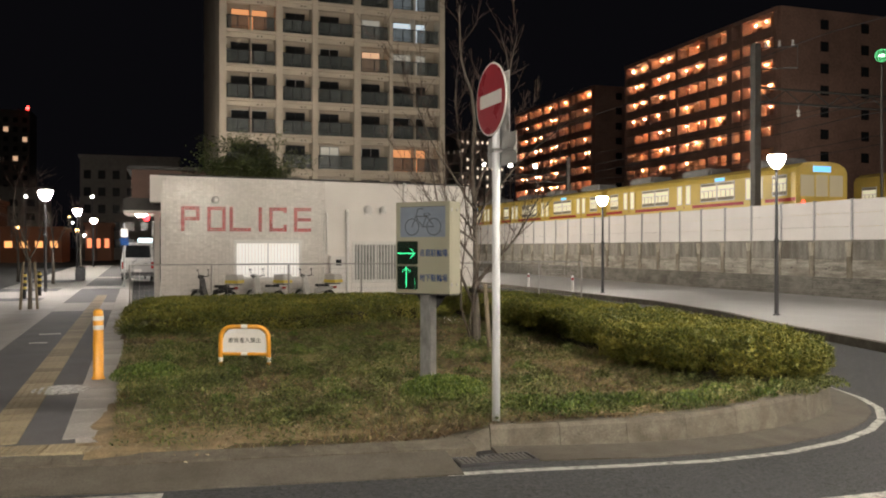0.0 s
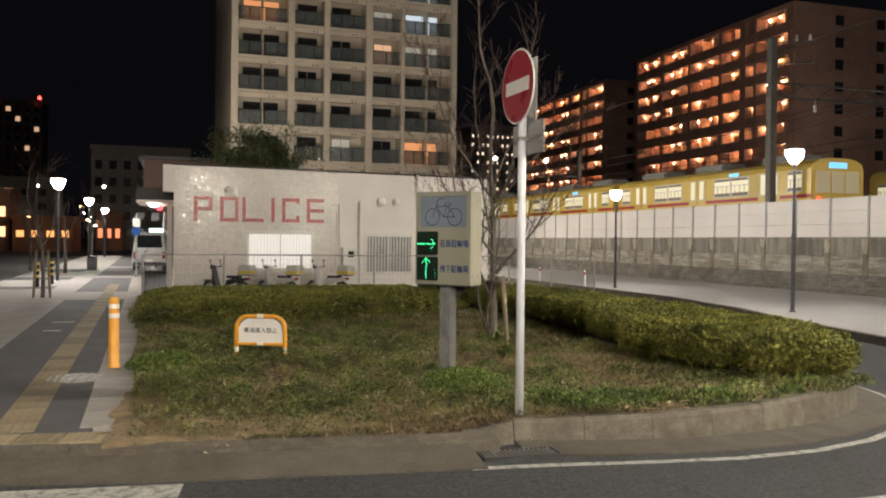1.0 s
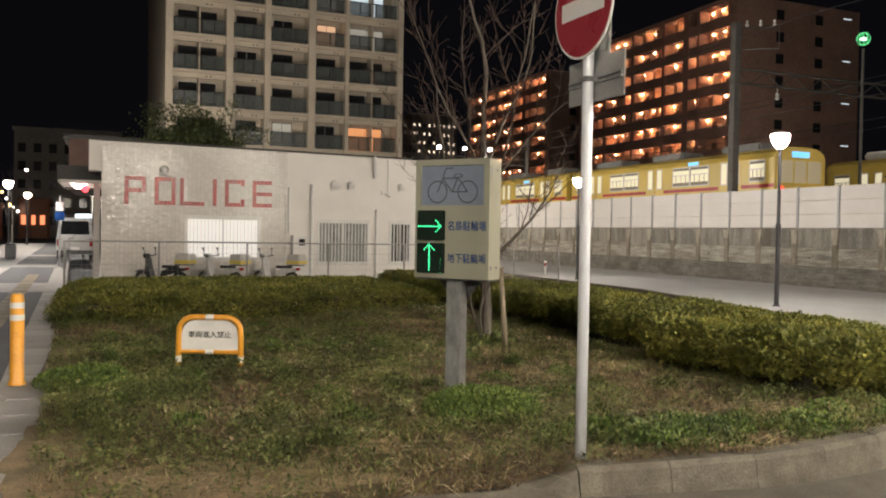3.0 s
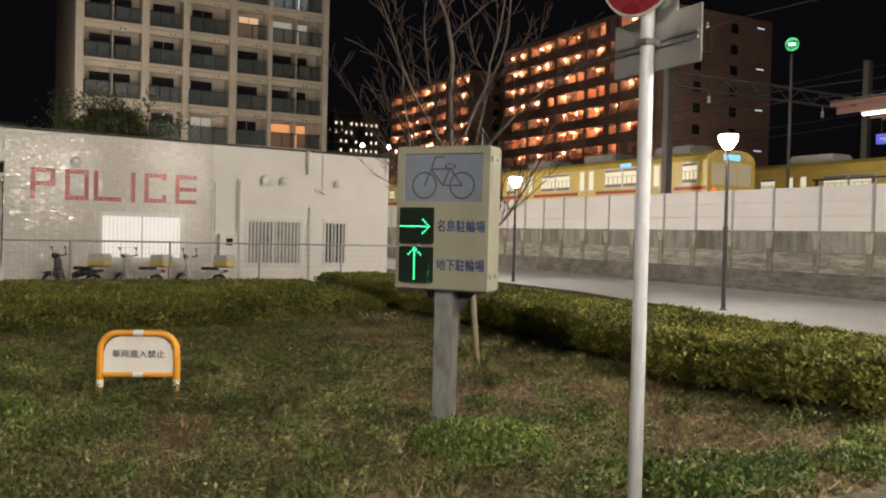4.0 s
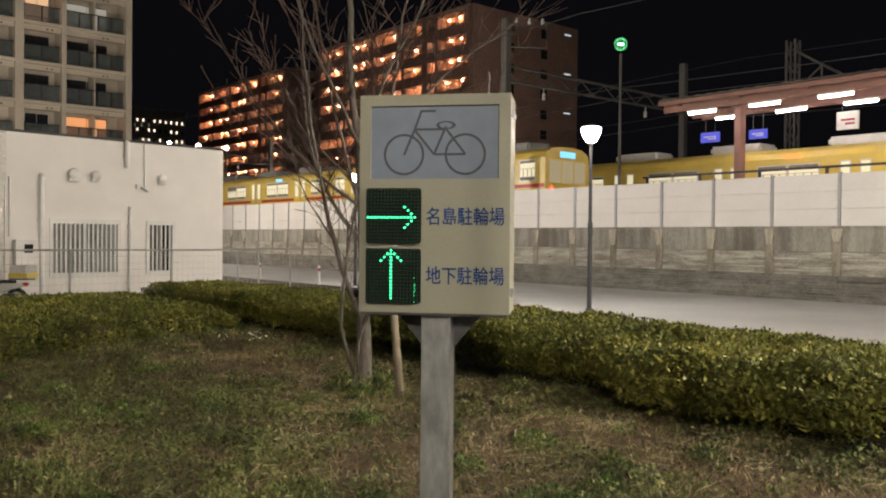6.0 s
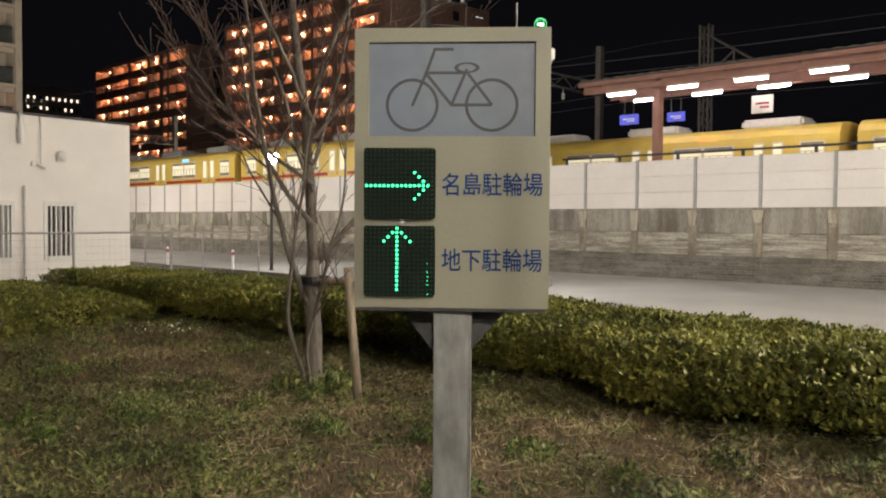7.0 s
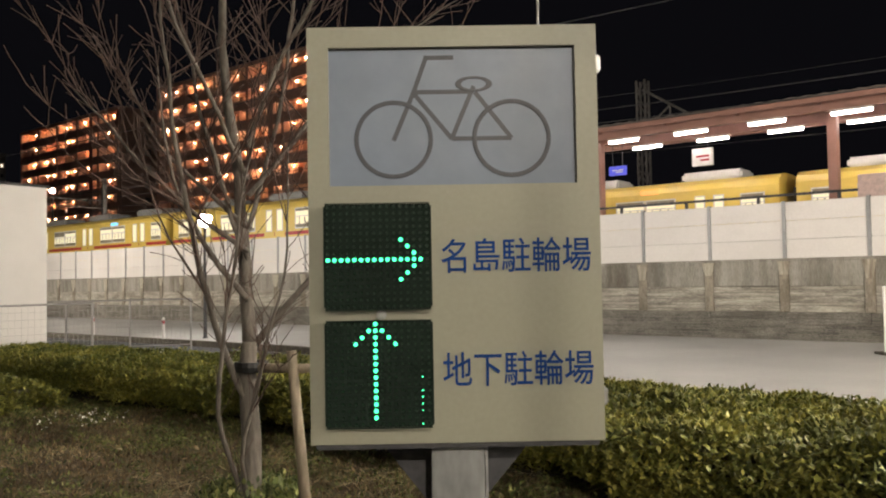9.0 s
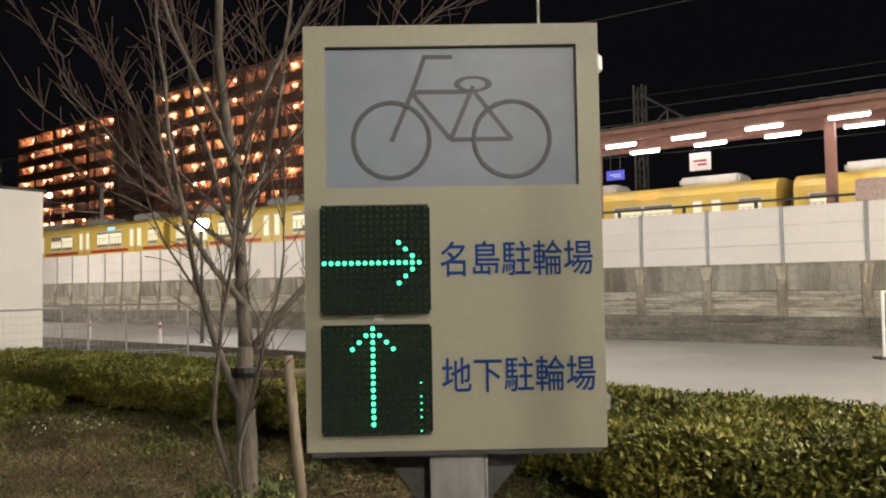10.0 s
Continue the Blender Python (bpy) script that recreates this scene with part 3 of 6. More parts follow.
# ---- bollard ----
bol = thing("bollard", "orange rubber bollard with two white reflective bands", "bollard", pose(-0.575, 10.52, 0))
part("body", Shape().turned([(.075, 0), (.07, .02), (.058, .04), (.055, .74), (.05, .775), (.03, .79), (0, .792)], 24), ORANGE, bol, smooth=True)
for z in (.56, .665):
    part("reflector", Shape().turned([(.0565, z), (.0575, z + .004), (.0575, z + .046), (.0565, z + .05)], 24), WHITE_PAINT, bol, "white reflective band")

# ---- police building ----
GLASS = paint("dark window glass", (0.02, 0.022, 0.025), 0.08, vary=0.2, bump=0.01)
LIT_ROOM = glow("lit frosted window", (1.0, 0.95, 0.88), 0.66)
ALU = paint("white aluminium", (0.62, 0.61, 0.59), 0.4, 0.2, vary=0.08, bump=0.03)
COPING = paint("dark roof coping", (0.035, 0.033, 0.032), 0.6, vary=0.3, bump=0.1)
station = thing("police_building", "white tiled single-storey police building with red tile letters", "building")
FY = 24.0


def roof_z(x):
    return 3.44 - 0.011 * x


holes = [(1.94, 3.72, 0.64, 1.64), (5.27, 6.63, 0.52, 1.63), (7.26, 7.83, 0.53, 1.63)]
sh = Shape()
cuts = sorted({-0.02, 9.02} | {c for h in holes for c in h[:2]})
for a, b in zip(cuts, cuts[1:]):
    hole = [h for h in holes if h[0] <= a + .01 and b - .01 <= h[1]]
    zs = [(-0.4, None)] if not hole else [(-0.4, hole[0][2]), (hole[0][3], None)]
    for z0, z1 in zs:
        t0, t1 = (roof_z(a), roof_z(b)) if z1 is None else (z1, z1)
        seg = Shape()
        seg.add([(a, FY, z0), (b, FY, z0), (b, FY + .25, z0), (a, FY + .25, z0), (a, FY, t0), (b, FY, t1), (b, FY + .25, t1), (a, FY + .25, t0)],
               [(0, 3, 2, 1), (4, 5, 6, 7), (0, 1, 5, 4), (1, 2, 6, 5), (2, 3, 7, 6), (3, 0, 4, 7)])
        part("wall", seg, WHITE_WALL, station)
for q in ((-.02, .2, FY + .25, 33, -.4, 3.40), (8.82, 9.02, FY + .25, 33, -.4, 3.33), (.2, 8.82, 32.8, 33, -.4, 3.3)):
    part("wall", Shape().box(*q), WHITE_WALL, station)
part("roof", Shape().add([(-.06, FY - .04, 3.44), (9.06, FY - .04, 3.34), (9.06, 33.05, 3.34), (-.06, 33.05, 3.44), (-.06, FY - .04, 3.49), (9.06, FY - .04, 3.385), (9.06, 33.05, 3.385), (-.06, 33.05, 3.49)],
     [(0, 3, 2, 1), (4, 5, 6, 7), (0, 1, 5, 4), (1, 2, 6, 5), (2, 3, 7, 6), (3, 0, 4, 7)]), COPING, station)
part("corner_fascia", Shape().box(-.30, -.02, FY + .02, FY + 4, 2.72, 3.45), WHITE_WALL, station)

part("tile_bed", Shape().box(.0, 4.43, FY - .004, FY - .001, 1.70, 3.39).box(.0, 1.88, FY - .004, FY - .001, -.2, 1.699).box(3.78, 4.43, FY - .004, FY - .001, -.2, 1.699).box(1.881, 3.779, FY - .004, FY - .001, -.2, .57), paint("grey tile grout", (0.48, 0.455, 0.43), 0.9), station)
# glazed tiles, each a little out of true
LETTERS = {}
TW, TH = .0985, .0485


def bar(x0, x1, z0, z1):
    for c in range(round(x0 / TW), round(x1 / TW)):
        for r in range(round(z0 / TH), round(z1 / TH)):
            LETTERS[c, r] = 1


ZB, ZT = 1.94, 2.62
for x0, bars in ((.46, "L T M R2"), (1.16, "L T B R"), (1.80, "L B"), (2.53, "L"), (2.85, "L T B Rc"), (3.52, "L T M B")):
    x1 = x0 + (.50 if x0 == 2.85 else .56)
    for k in bars.split():
        if k == "L": bar(x0, x0 + .1, ZB, ZT)
        if k == "T": bar(x0, x1, ZT - .1, ZT)
        if k == "B": bar(x0, x1, ZB, ZB + .1)
        if k == "M": bar(x0, x1, 2.24, 2.34)
        if k == "R": bar(x1 - .1, x1, ZB, ZT)
        if k == "R2": bar(x1 - .1, x1, 2.24, ZT)
        if k == "Rc": bar(x1 - .1, x1, ZB, ZB + .2), bar(x1 - .1, x1, ZT - .15, ZT)
rng = np.random.default_rng(5)
groups = {False: ([], []), True: ([], [])}
for c in range(0, 45):
    for r in range(-4, 71):
        x, z = c * TW, r * TH
        if z + TH > roof_z(x) or any(h[0] - .1 < x < h[1] and h[2] - .06 < z < h[3] + .01 for h in holes[:1]):
            continue
        v, f = groups[(c, r) in LETTERS]
        t, s = rng.normal(0, .0042, 2)
        n = len(v)
        g = .0042
        for dx, dz in ((g, g), (TW - g, g), (TW - g, TH - g), (g, TH - g)):
            v.append((x + dx, FY - .010 + (dx - TW / 2) * t * 6 + (dz - TH / 2) * s * 6, z + dz))
        f.append((n, n + 1, n + 2, n + 3))
for red, (v, f) in groups.items():
    tagged(part("red_letter_tiles" if red else "wall_tiles", fused(v, f, "tiles", RED_TILE if red else WHITE_TILE), None, station, "red tiles spelling POLICE" if red else "small white glazed tiles"), kind="stuff")

BLIND_PANE = paint("grey frosted glass", (0.27, 0.28, 0.27), 0.3, vary=0.15, scale=3, bump=0.03)
DIM_GLASS = paint("dim window glass", (0.06, 0.062, 0.06), 0.12, vary=0.3, bump=0.01)


def window(x0, x1, z0, z1, pane_mat, bars, label):
    win = part("window", Shape().box(x0 - .04, x0 + .03, FY - .03, FY + .1, z0 - .04, z1 + .04).box(x1 - .03, x1 + .04, FY - .03, FY + .1, z0 - .04, z1 + .04).box(x0 + .03, x1 - .03, FY - .03, FY + .1, z1 - .03, z1 + .04).box(x0 + .03, x1 - .03, FY - .045, FY + .1, z0 - .05, z0 + .03)
               .box((x0 + x1) / 2 - .02, (x0 + x1) / 2 + .02, FY + .03, FY + .08, z0 + .03, z1 - .03), ALU, station, label)
    for a, b, pm in ((x0 + .02, (x0 + x1) / 2 - .02, pane_mat), ((x0 + x1) / 2 + .02, x1 - .02, BLIND_PANE if x1 - x0 > 1 and bars else pane_mat)):
        part("pane", Shape().box(a, b, FY + .05, FY + .06, z0 + .02, z1 - .02), pm, win)
    if bars:
        n = round((x1 - x0) / .088)
        for k in range(1, n):
            x = x0 + (x1 - x0) * k / n
            part("bar", Shape().box(x - .015, x + .015, FY - .05, FY - .025, z0 + .02, z1 - .02), ALU, win)
        for z in (z0 + .03, z1 - .04):
            part("rail", Shape().box(x0, x1, FY - .056, FY - .05, z - .012, z + .012), ALU, win)


window(*holes[0], LIT_ROOM, False, "brightly lit frosted sliding window")
for k in range(1, 20):
    part("blind_slat", Shape().box(1.94 + k * .089 - .006, 1.94 + k * .089 + .006, FY + .035, FY + .045, .68, 1.6), ALU, station)
window(*holes[1], BLIND_PANE, True, "dark window behind white security bars")
window(*holes[2], DIM_GLASS, True, "narrow dark window behind white security bars")
for x, z, r in ((1.40, 2.80, .10), (5.69, 2.60, .125), (6.13, 2.60, .10), (7.55, 2.60, .10)):
    m = Matrix.Translation((x, FY, z))
    s = Shape().turned([(r, 0), (r, .10), (r * .85, .15), (r * .3, .17), (0, .172)], 18, m @ Matrix.Rotation(math.pi / 2, 4, "X"))
    s.box(x - r * .85, x + r * .85, FY - .12, FY, z - r * 1.15, z - r * .5)
    part("vent_hood", s, ALU, station, "round white vent hood", smooth=False)
for x, z0, z1, r in ((5.07, .0, 2.56, .05), (6.85, -.1, 1.95, .035), (4.48, 1.3, 2.48, .02), (6.78, 2.80, 3.36, .055), (7.17, 2.32, 3.34, .018), (4.40, .4, 2.3, .012)):
    s = Shape().tube([(x, FY - r - .02, z0), (x, FY - r - .02, z1 - r), (x, FY - r * .3, z1)], r, 12)
    for z in np.arange(z0 + .25, z1, .7):
        s.box(x - r - .012, x + r + .012, FY - r - .03, FY, z - .015, z + .015)
    part("wall_pipe", s, ALU, station)
part("junction_box", Shape().soft(6.98, 7.10, FY - .06, FY, 2.36, 2.46, .01).tube([(7.08, FY - .05, 2.41), (7.22, FY - .12, 2.32)], .03, 10), ALU, station)
tagged(part("meter_cabinet", Shape().soft(4.55, 4.98, FY - .26, FY - .012, -.09, 1.24, .012), ALU), "pale grey electric meter cabinet against the wall", "meter cabinet")
part("meter_window", Shape().box(4.70, 4.86, FY - .268, FY - .26, .98, 1.15), GLASS, bpy.data.objects["meter_cabinet"])
for i, x in enumerate((5.3, 5.75, 6.2, 6.55)):
    pot = thing("plant_pot", "small dark plant pot beside the wall", "plant pot", pose(x, FY - .35, -.085), "pots along the wall")
    part("pot", Shape().turned([(.09, 0), (.13, .2), (.14, .21), (.12, .21), (.1, .15)], 14), DARK_STEEL, pot)
# entrance canopy with red lamp
canopy = thing("entrance_canopy", "dark entrance canopy with a red police lamp beneath", "canopy")
part("roof", Shape().box(-1.02, -.024, FY + .7, FY + 3.4, 2.52, 2.86), COPING, canopy)
part("soffit", Shape().box(-1.0, -.024, FY + .72, FY + 3.38, 2.44, 2.516), WHITE_WALL, canopy)
for x, y in ((-.55, FY + 1.5), (-.55, FY + 2.7)):
    part("ceiling_lamp", Shape().soft(x - .15, x + .15, y - .15, y + .15, 2.40, 2.438, .01), glow("canopy ceiling lamp", (1.0, 0.86, 0.74), 70.0, True), canopy, "glowing square ceiling lamp")
part("column", Shape().soft(-.20, -.06, FY + .9, FY + 1.04, -.1, 2.44, .01), WHITE_WALL, canopy)
part("red_lamp", Shape().turned([(.03, .09), (.075, .07), (.08, 0), (.055, -.06), (0, -.075)], 16, pose(-.40, FY + .95, 2.30)), glow("red lamp", (1.0, 0.04, 0.05), 6.0, True), canopy, "glowing red lamp")
annex = thing("brown_building", "dark brown low building behind the police building", "building")
part("wall", Shape().box(-1.4, 5.5, 40, 47, 2.9, 5.0).box(.3, 5.5, 40.2, 47, -.2, 2.896), paint("dark brown cladding", (0.10, 0.055, 0.04), 0.7, vary=0.25, scale=2, bump=.1), annex)
part("roof", Shape().box(-1.6, 5.7, 39.8, 47.2, 5.0, 5.15), COPING, annex)

# ---- chain-link fence before the scooters ----
WIRE = paint("grey fence steel", (0.34, 0.33, 0.32), 0.5, 0.4, vary=0.15, bump=0.03)


def fence(name, a, b, z, h, step, label):
    a, b = Vector((*a, z)), Vector((*b, z))
    f = thing(name, label, "fence")
    n = max(1, round((b - a).length / step))
    d = (b - a).normalized()
    for k in range(n + 1):
        p = a + (b - a) * k / n
        part("post", Shape().tube([p - Vector((0, 0, .1)), p + Vector((0, 0, h))], .024, 8), WIRE, f)
    part("top_rail", Shape().tube([a + Vector((0, 0, h)), b + Vector((0, 0, h))], .019, 8), WIRE, f)
    part("low_rail", Shape().tube([a + Vector((0, 0, .08)), b + Vector((0, 0, .08))], .012, 6), WIRE, f)
    s, L = Shape(), (b - a).length
    side = Vector((-d.y, d.x, 0)) * .0018
    for k in range(int(L / .11)):
        p = a + d * (k * .11)
        s.add([p - side, p + d * .004, p + d * .004 + Vector((0, 0, h)), p - side + Vector((0, 0, h))], [(0, 1, 2, 3)])
    for k in range(1, 9):
        p = a + Vector((0, 0, h * k / 9))
        s.add([p, p + d * L, p + d * L + Vector((0, 0, .004)), p + Vector((0, 0, .004))], [(0, 1, 2, 3)])
    tagged(part("mesh_panel", s, WIRE, f), kind="stuff")


fence("wire_fence", (-.72, 22.0), (8.9, 22.0), -.085, 1.15, 1.92, "grey wire mesh fence on steel posts before the police building")
fence("wire_fence", (10.0, 28.5), (13.8, 26.2), -.25, 1.25, 1.3, "grey wire mesh fence on steel posts beside the yard")

# ---- police scooters ----
SCOOT_WHITE = paint("white scooter plastic", (0.50, 0.49, 0.47), 0.25, vary=0.05, bump=0.01)
SCOOT_DARK = paint("black scooter plastic", (0.015, 0.015, 0.017), 0.35, vary=0.2, bump=0.02)
YELLOW_BAND = paint("yellow reflective tape", (0.60, 0.46, 0.08), 0.4, vary=0.1, bump=0.02)
RED_LENS = paint("red tail lens", (0.30, 0.015, 0.012), 0.2, vary=0.1, bump=0.0)


def scooter(dark, label, m):
    m = m @ Matrix.Scale(.8, 4)
    s = thing("motor_scooter", label, "scooter", m, "parked scooters")
    body = SCOOT_DARK if dark else SCOOT_WHITE
    for x in (-.62, .62):
        wh = part("wheel", Shape().ring(.235, .05, .042, pose(x, 0, .28), 28), BLACK, s)
        part("rim", Shape().ring(.17, .02, .02, pose(x, 0, .28), 20).turned([(.05, -.04), (.05, .04)], 12, pose(x, 0, .28, 90)), STEEL, wh)
    part("front_fork", Shape().tube([(-.62, -.07, .28), (-.44, -.05, .86)], .02).tube([(-.62, .07, .28), (-.44, .05, .86)], .02), STEEL, s)
    part("front_mudguard", Shape().prism([(-.86, .50), (-.72, .585), (-.52, .585), (-.40, .50), (-.5, .52), (-.62, .55), (-.76, .53)], -.07, .07, Matrix.Rotation(math.pi / 2, 4, "X")), body, s)
    part("leg_shield", Shape().prism([(-.40, .26), (-.22, .26), (-.27, .36), (-.36, .62), (-.42, .94), (-.46, .94), (-.45, .62)], -.13, .13, Matrix.Rotation(math.pi / 2, 4, "X")), body, s)
    part("footboard", Shape().soft(-.42, .12, -.15, .15, .27, .35, .02), SCOOT_DARK, s)
    part("rear_body", Shape().prism([(.02, .40), (.45, .50), (.86, .60), (.82, .66), (.30, .66), (.04, .56)], -.09, .09, Matrix.Rotation(math.pi / 2, 4, "X")), SCOOT_DARK if dark else SCOOT_WHITE, s)
    part("seat", Shape().soft(.04, .58, -.11, .11, .645, .73, .035), BLACK, s)
    part("engine", Shape().soft(.28, .66, -.12, .10, .20, .42, .03), DARK_STEEL, s)
    part("exhaust", Shape().tube([(.30, -.16, .26), (.85, -.17, .34)], [.025, .05], 10), STEEL, s)
    part("handlebar", Shape().tube([(-.36, -.33, 1.03), (-.42, -.15, 1.0), (-.42, .15, 1.0), (-.36, .33, 1.03)], .018), BLACK, s)
    part("head", Shape().soft(-.54, -.38, -.09, .09, .93, 1.06, .04), SCOOT_DARK if dark else SCOOT_WHITE, s)
    part("headlamp", Shape().turned([(.07, 0), (.06, .03), (0, .04)], 14, pose(-.55, 0, 1.0, 0, -90, 0)), GLASS, s)
    for y in (-.27, .27):
        part("mirror", Shape().tube([(-.38, y, 1.03), (-.40, y * 1.1, 1.20)], .011, 6).soft(-.425, -.40, y * 1.1 - .045, y * 1.1 + .045, 1.19, 1.26, .012), BLACK, s)
    part("carrier", Shape().box(.50, 1.0, -.13, .13, .745, .776), DARK_STEEL, s)
    box = part("rear_box", Shape().soft(.56, 1.02, -.21, .21, .78, 1.08, .03), SCOOT_WHITE, s, "white rear box")
    part("tape", Shape().box(.558, 1.022, -.213, .213, .80, .90), YELLOW_BAND, box, "yellow tape")
    part("tail_light", Shape().soft(.80, .88, -.08, .08, .60, .68, .015), RED_LENS, s)
    part("stand", Shape().tube([(.25, -.1, .25), (.30, -.22, 0)], .014).tube([(.25, .1, .25), (.30, .22, 0)], .014), DARK_STEEL, s)


scooter(True, "black and white police scooter with a white rear box", pose(1.31, 23.1, -.085, 0, 0, -36))
scooter(False, "white police scooter with a yellow-taped rear box", pose(2.65, 23.05, -.085, 0, 0, -51))
scooter(False, "white police scooter with a yellow-taped rear box", pose(3.98, 23.0, -.085, 0, 0, -49))

# ---- retaining wall and noise barrier ----
WALL_X = 22.6
wall = thing("wall_retaining", "stained grey concrete retaining wall with block courses below the railway", "wall", kind="structure")
part("core", Shape().box(WALL_X + .06, 23.1, -12, 90, -.6, 1.66), RETAINING, wall)
JOINTS, y = [], 12.0
while y > -11:
    y -= 1.94
    JOINTS.insert(0, y)
y, k = 12.0, 0
while y < 88:
    JOINTS.append(y)
    y += max(1.62, 1.94 - .028 * k)
    k += 1
BLOCK = paint("ribbed weathered concrete", (0.325, 0.305, 0.262), 0.95, vary=0.5, scale=3.0, fine=20, bump=0.6, dirt=(0.12, 0.104, 0.08), dirt_amount=0.8, random=0.12, stretch=(1, .5, 3.0))
# the lowest courses are a darker concrete than those above
BASE_BLOCK = paint("dark base course", (0.165, 0.155, 0.135), 0.95, vary=0.5, scale=2.5, fine=24, bump=0.6, dirt=(0.08, 0.07, 0.055), dirt_amount=0.8, random=0.1, stretch=(1, .8, 1.4))
CAP = paint("smooth weathered concrete", (0.235, 0.222, 0.195), 0.85, vary=0.45, scale=2.6, fine=30, bump=0.2, dirt=(0.09, 0.075, 0.055), dirt_amount=0.85, random=0.15, stretch=(1, 1.6, .25))
STAIN = paint("pale lime streak", (0.38, 0.345, 0.28), 0.9, vary=0.3, scale=5, fine=30, bump=0.2, dirt=(0.14, 0.11, 0.08), dirt_amount=0.8, stretch=(1, 3, .4))
PILASTER = paint("rust stained pilaster concrete", (0.225, 0.20, 0.16), 0.9, vary=0.4, scale=4, fine=30, bump=0.3, dirt=(0.11, 0.088, 0.06), dirt_amount=0.8, stretch=(1, 1.5, .5))
random.seed(4)
rest, rest_base = Shape(), Shape()
COURSES = [(-.5, -.2)] + [(-.2 + .079 * k, -.121 + .079 * k) for k in range(16)]
for a, b in zip(JOINTS, JOINTS[1:]):
    m = (a + b) / 2
    part("cap_panel", Shape().soft(WALL_X, WALL_X + .07, a + .008, b - .008, 1.075, 1.69, .006, seg=1), CAP, wall)
    for z0, z1 in COURSES:
        cuts = [a + .001, a + (b - a) * random.uniform(.25, .6), b - .001]
        for p0, p1 in zip(cuts, cuts[1:]):
            args = (WALL_X + random.uniform(-.03, .01), WALL_X + .07, p0, p1 - .001, z0 + random.choice((.001, .002, .012)), z1 - random.choice((.001, .002, .012)))
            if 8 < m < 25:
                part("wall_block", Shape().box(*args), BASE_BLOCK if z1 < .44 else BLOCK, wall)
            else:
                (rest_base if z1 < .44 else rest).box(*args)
    part("pilaster", Shape().soft(WALL_X - .045, WALL_X + .02, b - .12, b + .12, .43, 1.688, .012, seg=1), PILASTER, wall)
    zl, w0, w1 = 1.36 - .3 * random.random() ** 2, random.uniform(.14, .18), random.uniform(.07, .11)
    part("lime_streak", Shape().add([(WALL_X - .062, b - w0, 1.69), (WALL_X - .062, b + w0, 1.69), (WALL_X - .048, b + w1, zl), (WALL_X - .048, b - w1, zl), (WALL_X + .01, b - w0, 1.69), (WALL_X + .01, b + w0, 1.69), (WALL_X + .01, b + w1, zl), (WALL_X + .01, b - w1, zl)], [(3, 2, 1, 0), (4, 5, 6, 7), (0, 1, 5, 4), (1, 2, 6, 5), (2, 3, 7, 6), (3, 0, 4, 7)]), STAIN, wall, "pale streaked corbel below a post")
    part("weep_hole", Shape().turned([(.03, -.03), (.03, .01)], 10, pose(WALL_X, m + .2, .72, 0, -90, 0)), BLACK, wall)
tagged(part("wall_courses", rest, BLOCK, wall), kind="stuff")
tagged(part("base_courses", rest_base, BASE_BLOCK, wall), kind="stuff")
barrier = thing("wall_barrier", "white panel noise barrier with grey posts along the railway", "wall", kind="structure")
part("sill", Shape().box(WALL_X - .02, 23.1, -12, 90, 1.692, 1.76), CAP, barrier)
SEAM = 3
POST_GREY = paint("grey barrier post", (0.33, 0.33, 0.335), 0.5, 0.3, vary=.15)
for a, b in zip(JOINTS, JOINTS[1:]):
    part("barrier_post", Shape().box(WALL_X + .07, WALL_X + .2, b - .04, b + .04, 1.76, 3.20), POST_GREY, barrier)
    for k in range(SEAM):
        z0 = 1.762 + k * .472
        part("barrier_panel", Shape().soft(WALL_X + .10, WALL_X + .15, a + .042, b - .042, z0, z0 + .466, .008, seg=1), BARRIER, barrier)
BALLAST = paint("railway ballast", (0.12, 0.105, 0.09), 0.95, vary=0.4, scale=3, fine=30, bump=1.0)
tagged(part("embankment", Shape().box(23.1, 62, -12, 90, -.6, 1.5), BALLAST), "gravel railway embankment behind the retaining wall", "embankment", kind="structure")
for x in (25.55, 26.95, 32.65, 34.05):
    tagged(part("rail", Shape().box(x - .035, x + .035, -12, 90, 1.5, 1.64), DARK_STEEL), "steel running rail on the embankment", "rail", kind="structure")

# ---- trains ----
YELLOW = paint("yellow train paint", (0.72, 0.53, 0.12), 0.35, vary=0.08, scale=1, fine=30, bump=0.02, dirt=(0.45, 0.33, 0.1), dirt_amount=0.3)
RED_BAND = paint("red train band", (0.42, 0.03, 0.03), 0.4, vary=0.1, bump=0.02)
ROOF_GREY = paint("grey train roof", (0.20, 0.20, 0.20), 0.6, vary=0.2, bump=0.05)
SEAT_GREY = paint("dim seat backs", (0.25, 0.22, 0.16), 0.7)
CABIN = glow("lit train cabin", (1.0, 0.90, 0.62), 0.68)
BLUE_LED = glow("pale blue destination display", (0.16, 0.5, 0.9), 1.6)
RED_LED = glow("orange red destination display", (1.0, 0.22, 0.06), 1.7)
SECTION = [(-1.3, .75), (1.3, .75), (1.34, 1.3), (1.34, 3.0), (1.24, 3.22), (.9, 3.40), (.45, 3.46), (-.45, 3.46), (-.9, 3.40), (-1.24, 3.22), (-1.34, 3.0), (-1.34, 1.3)]


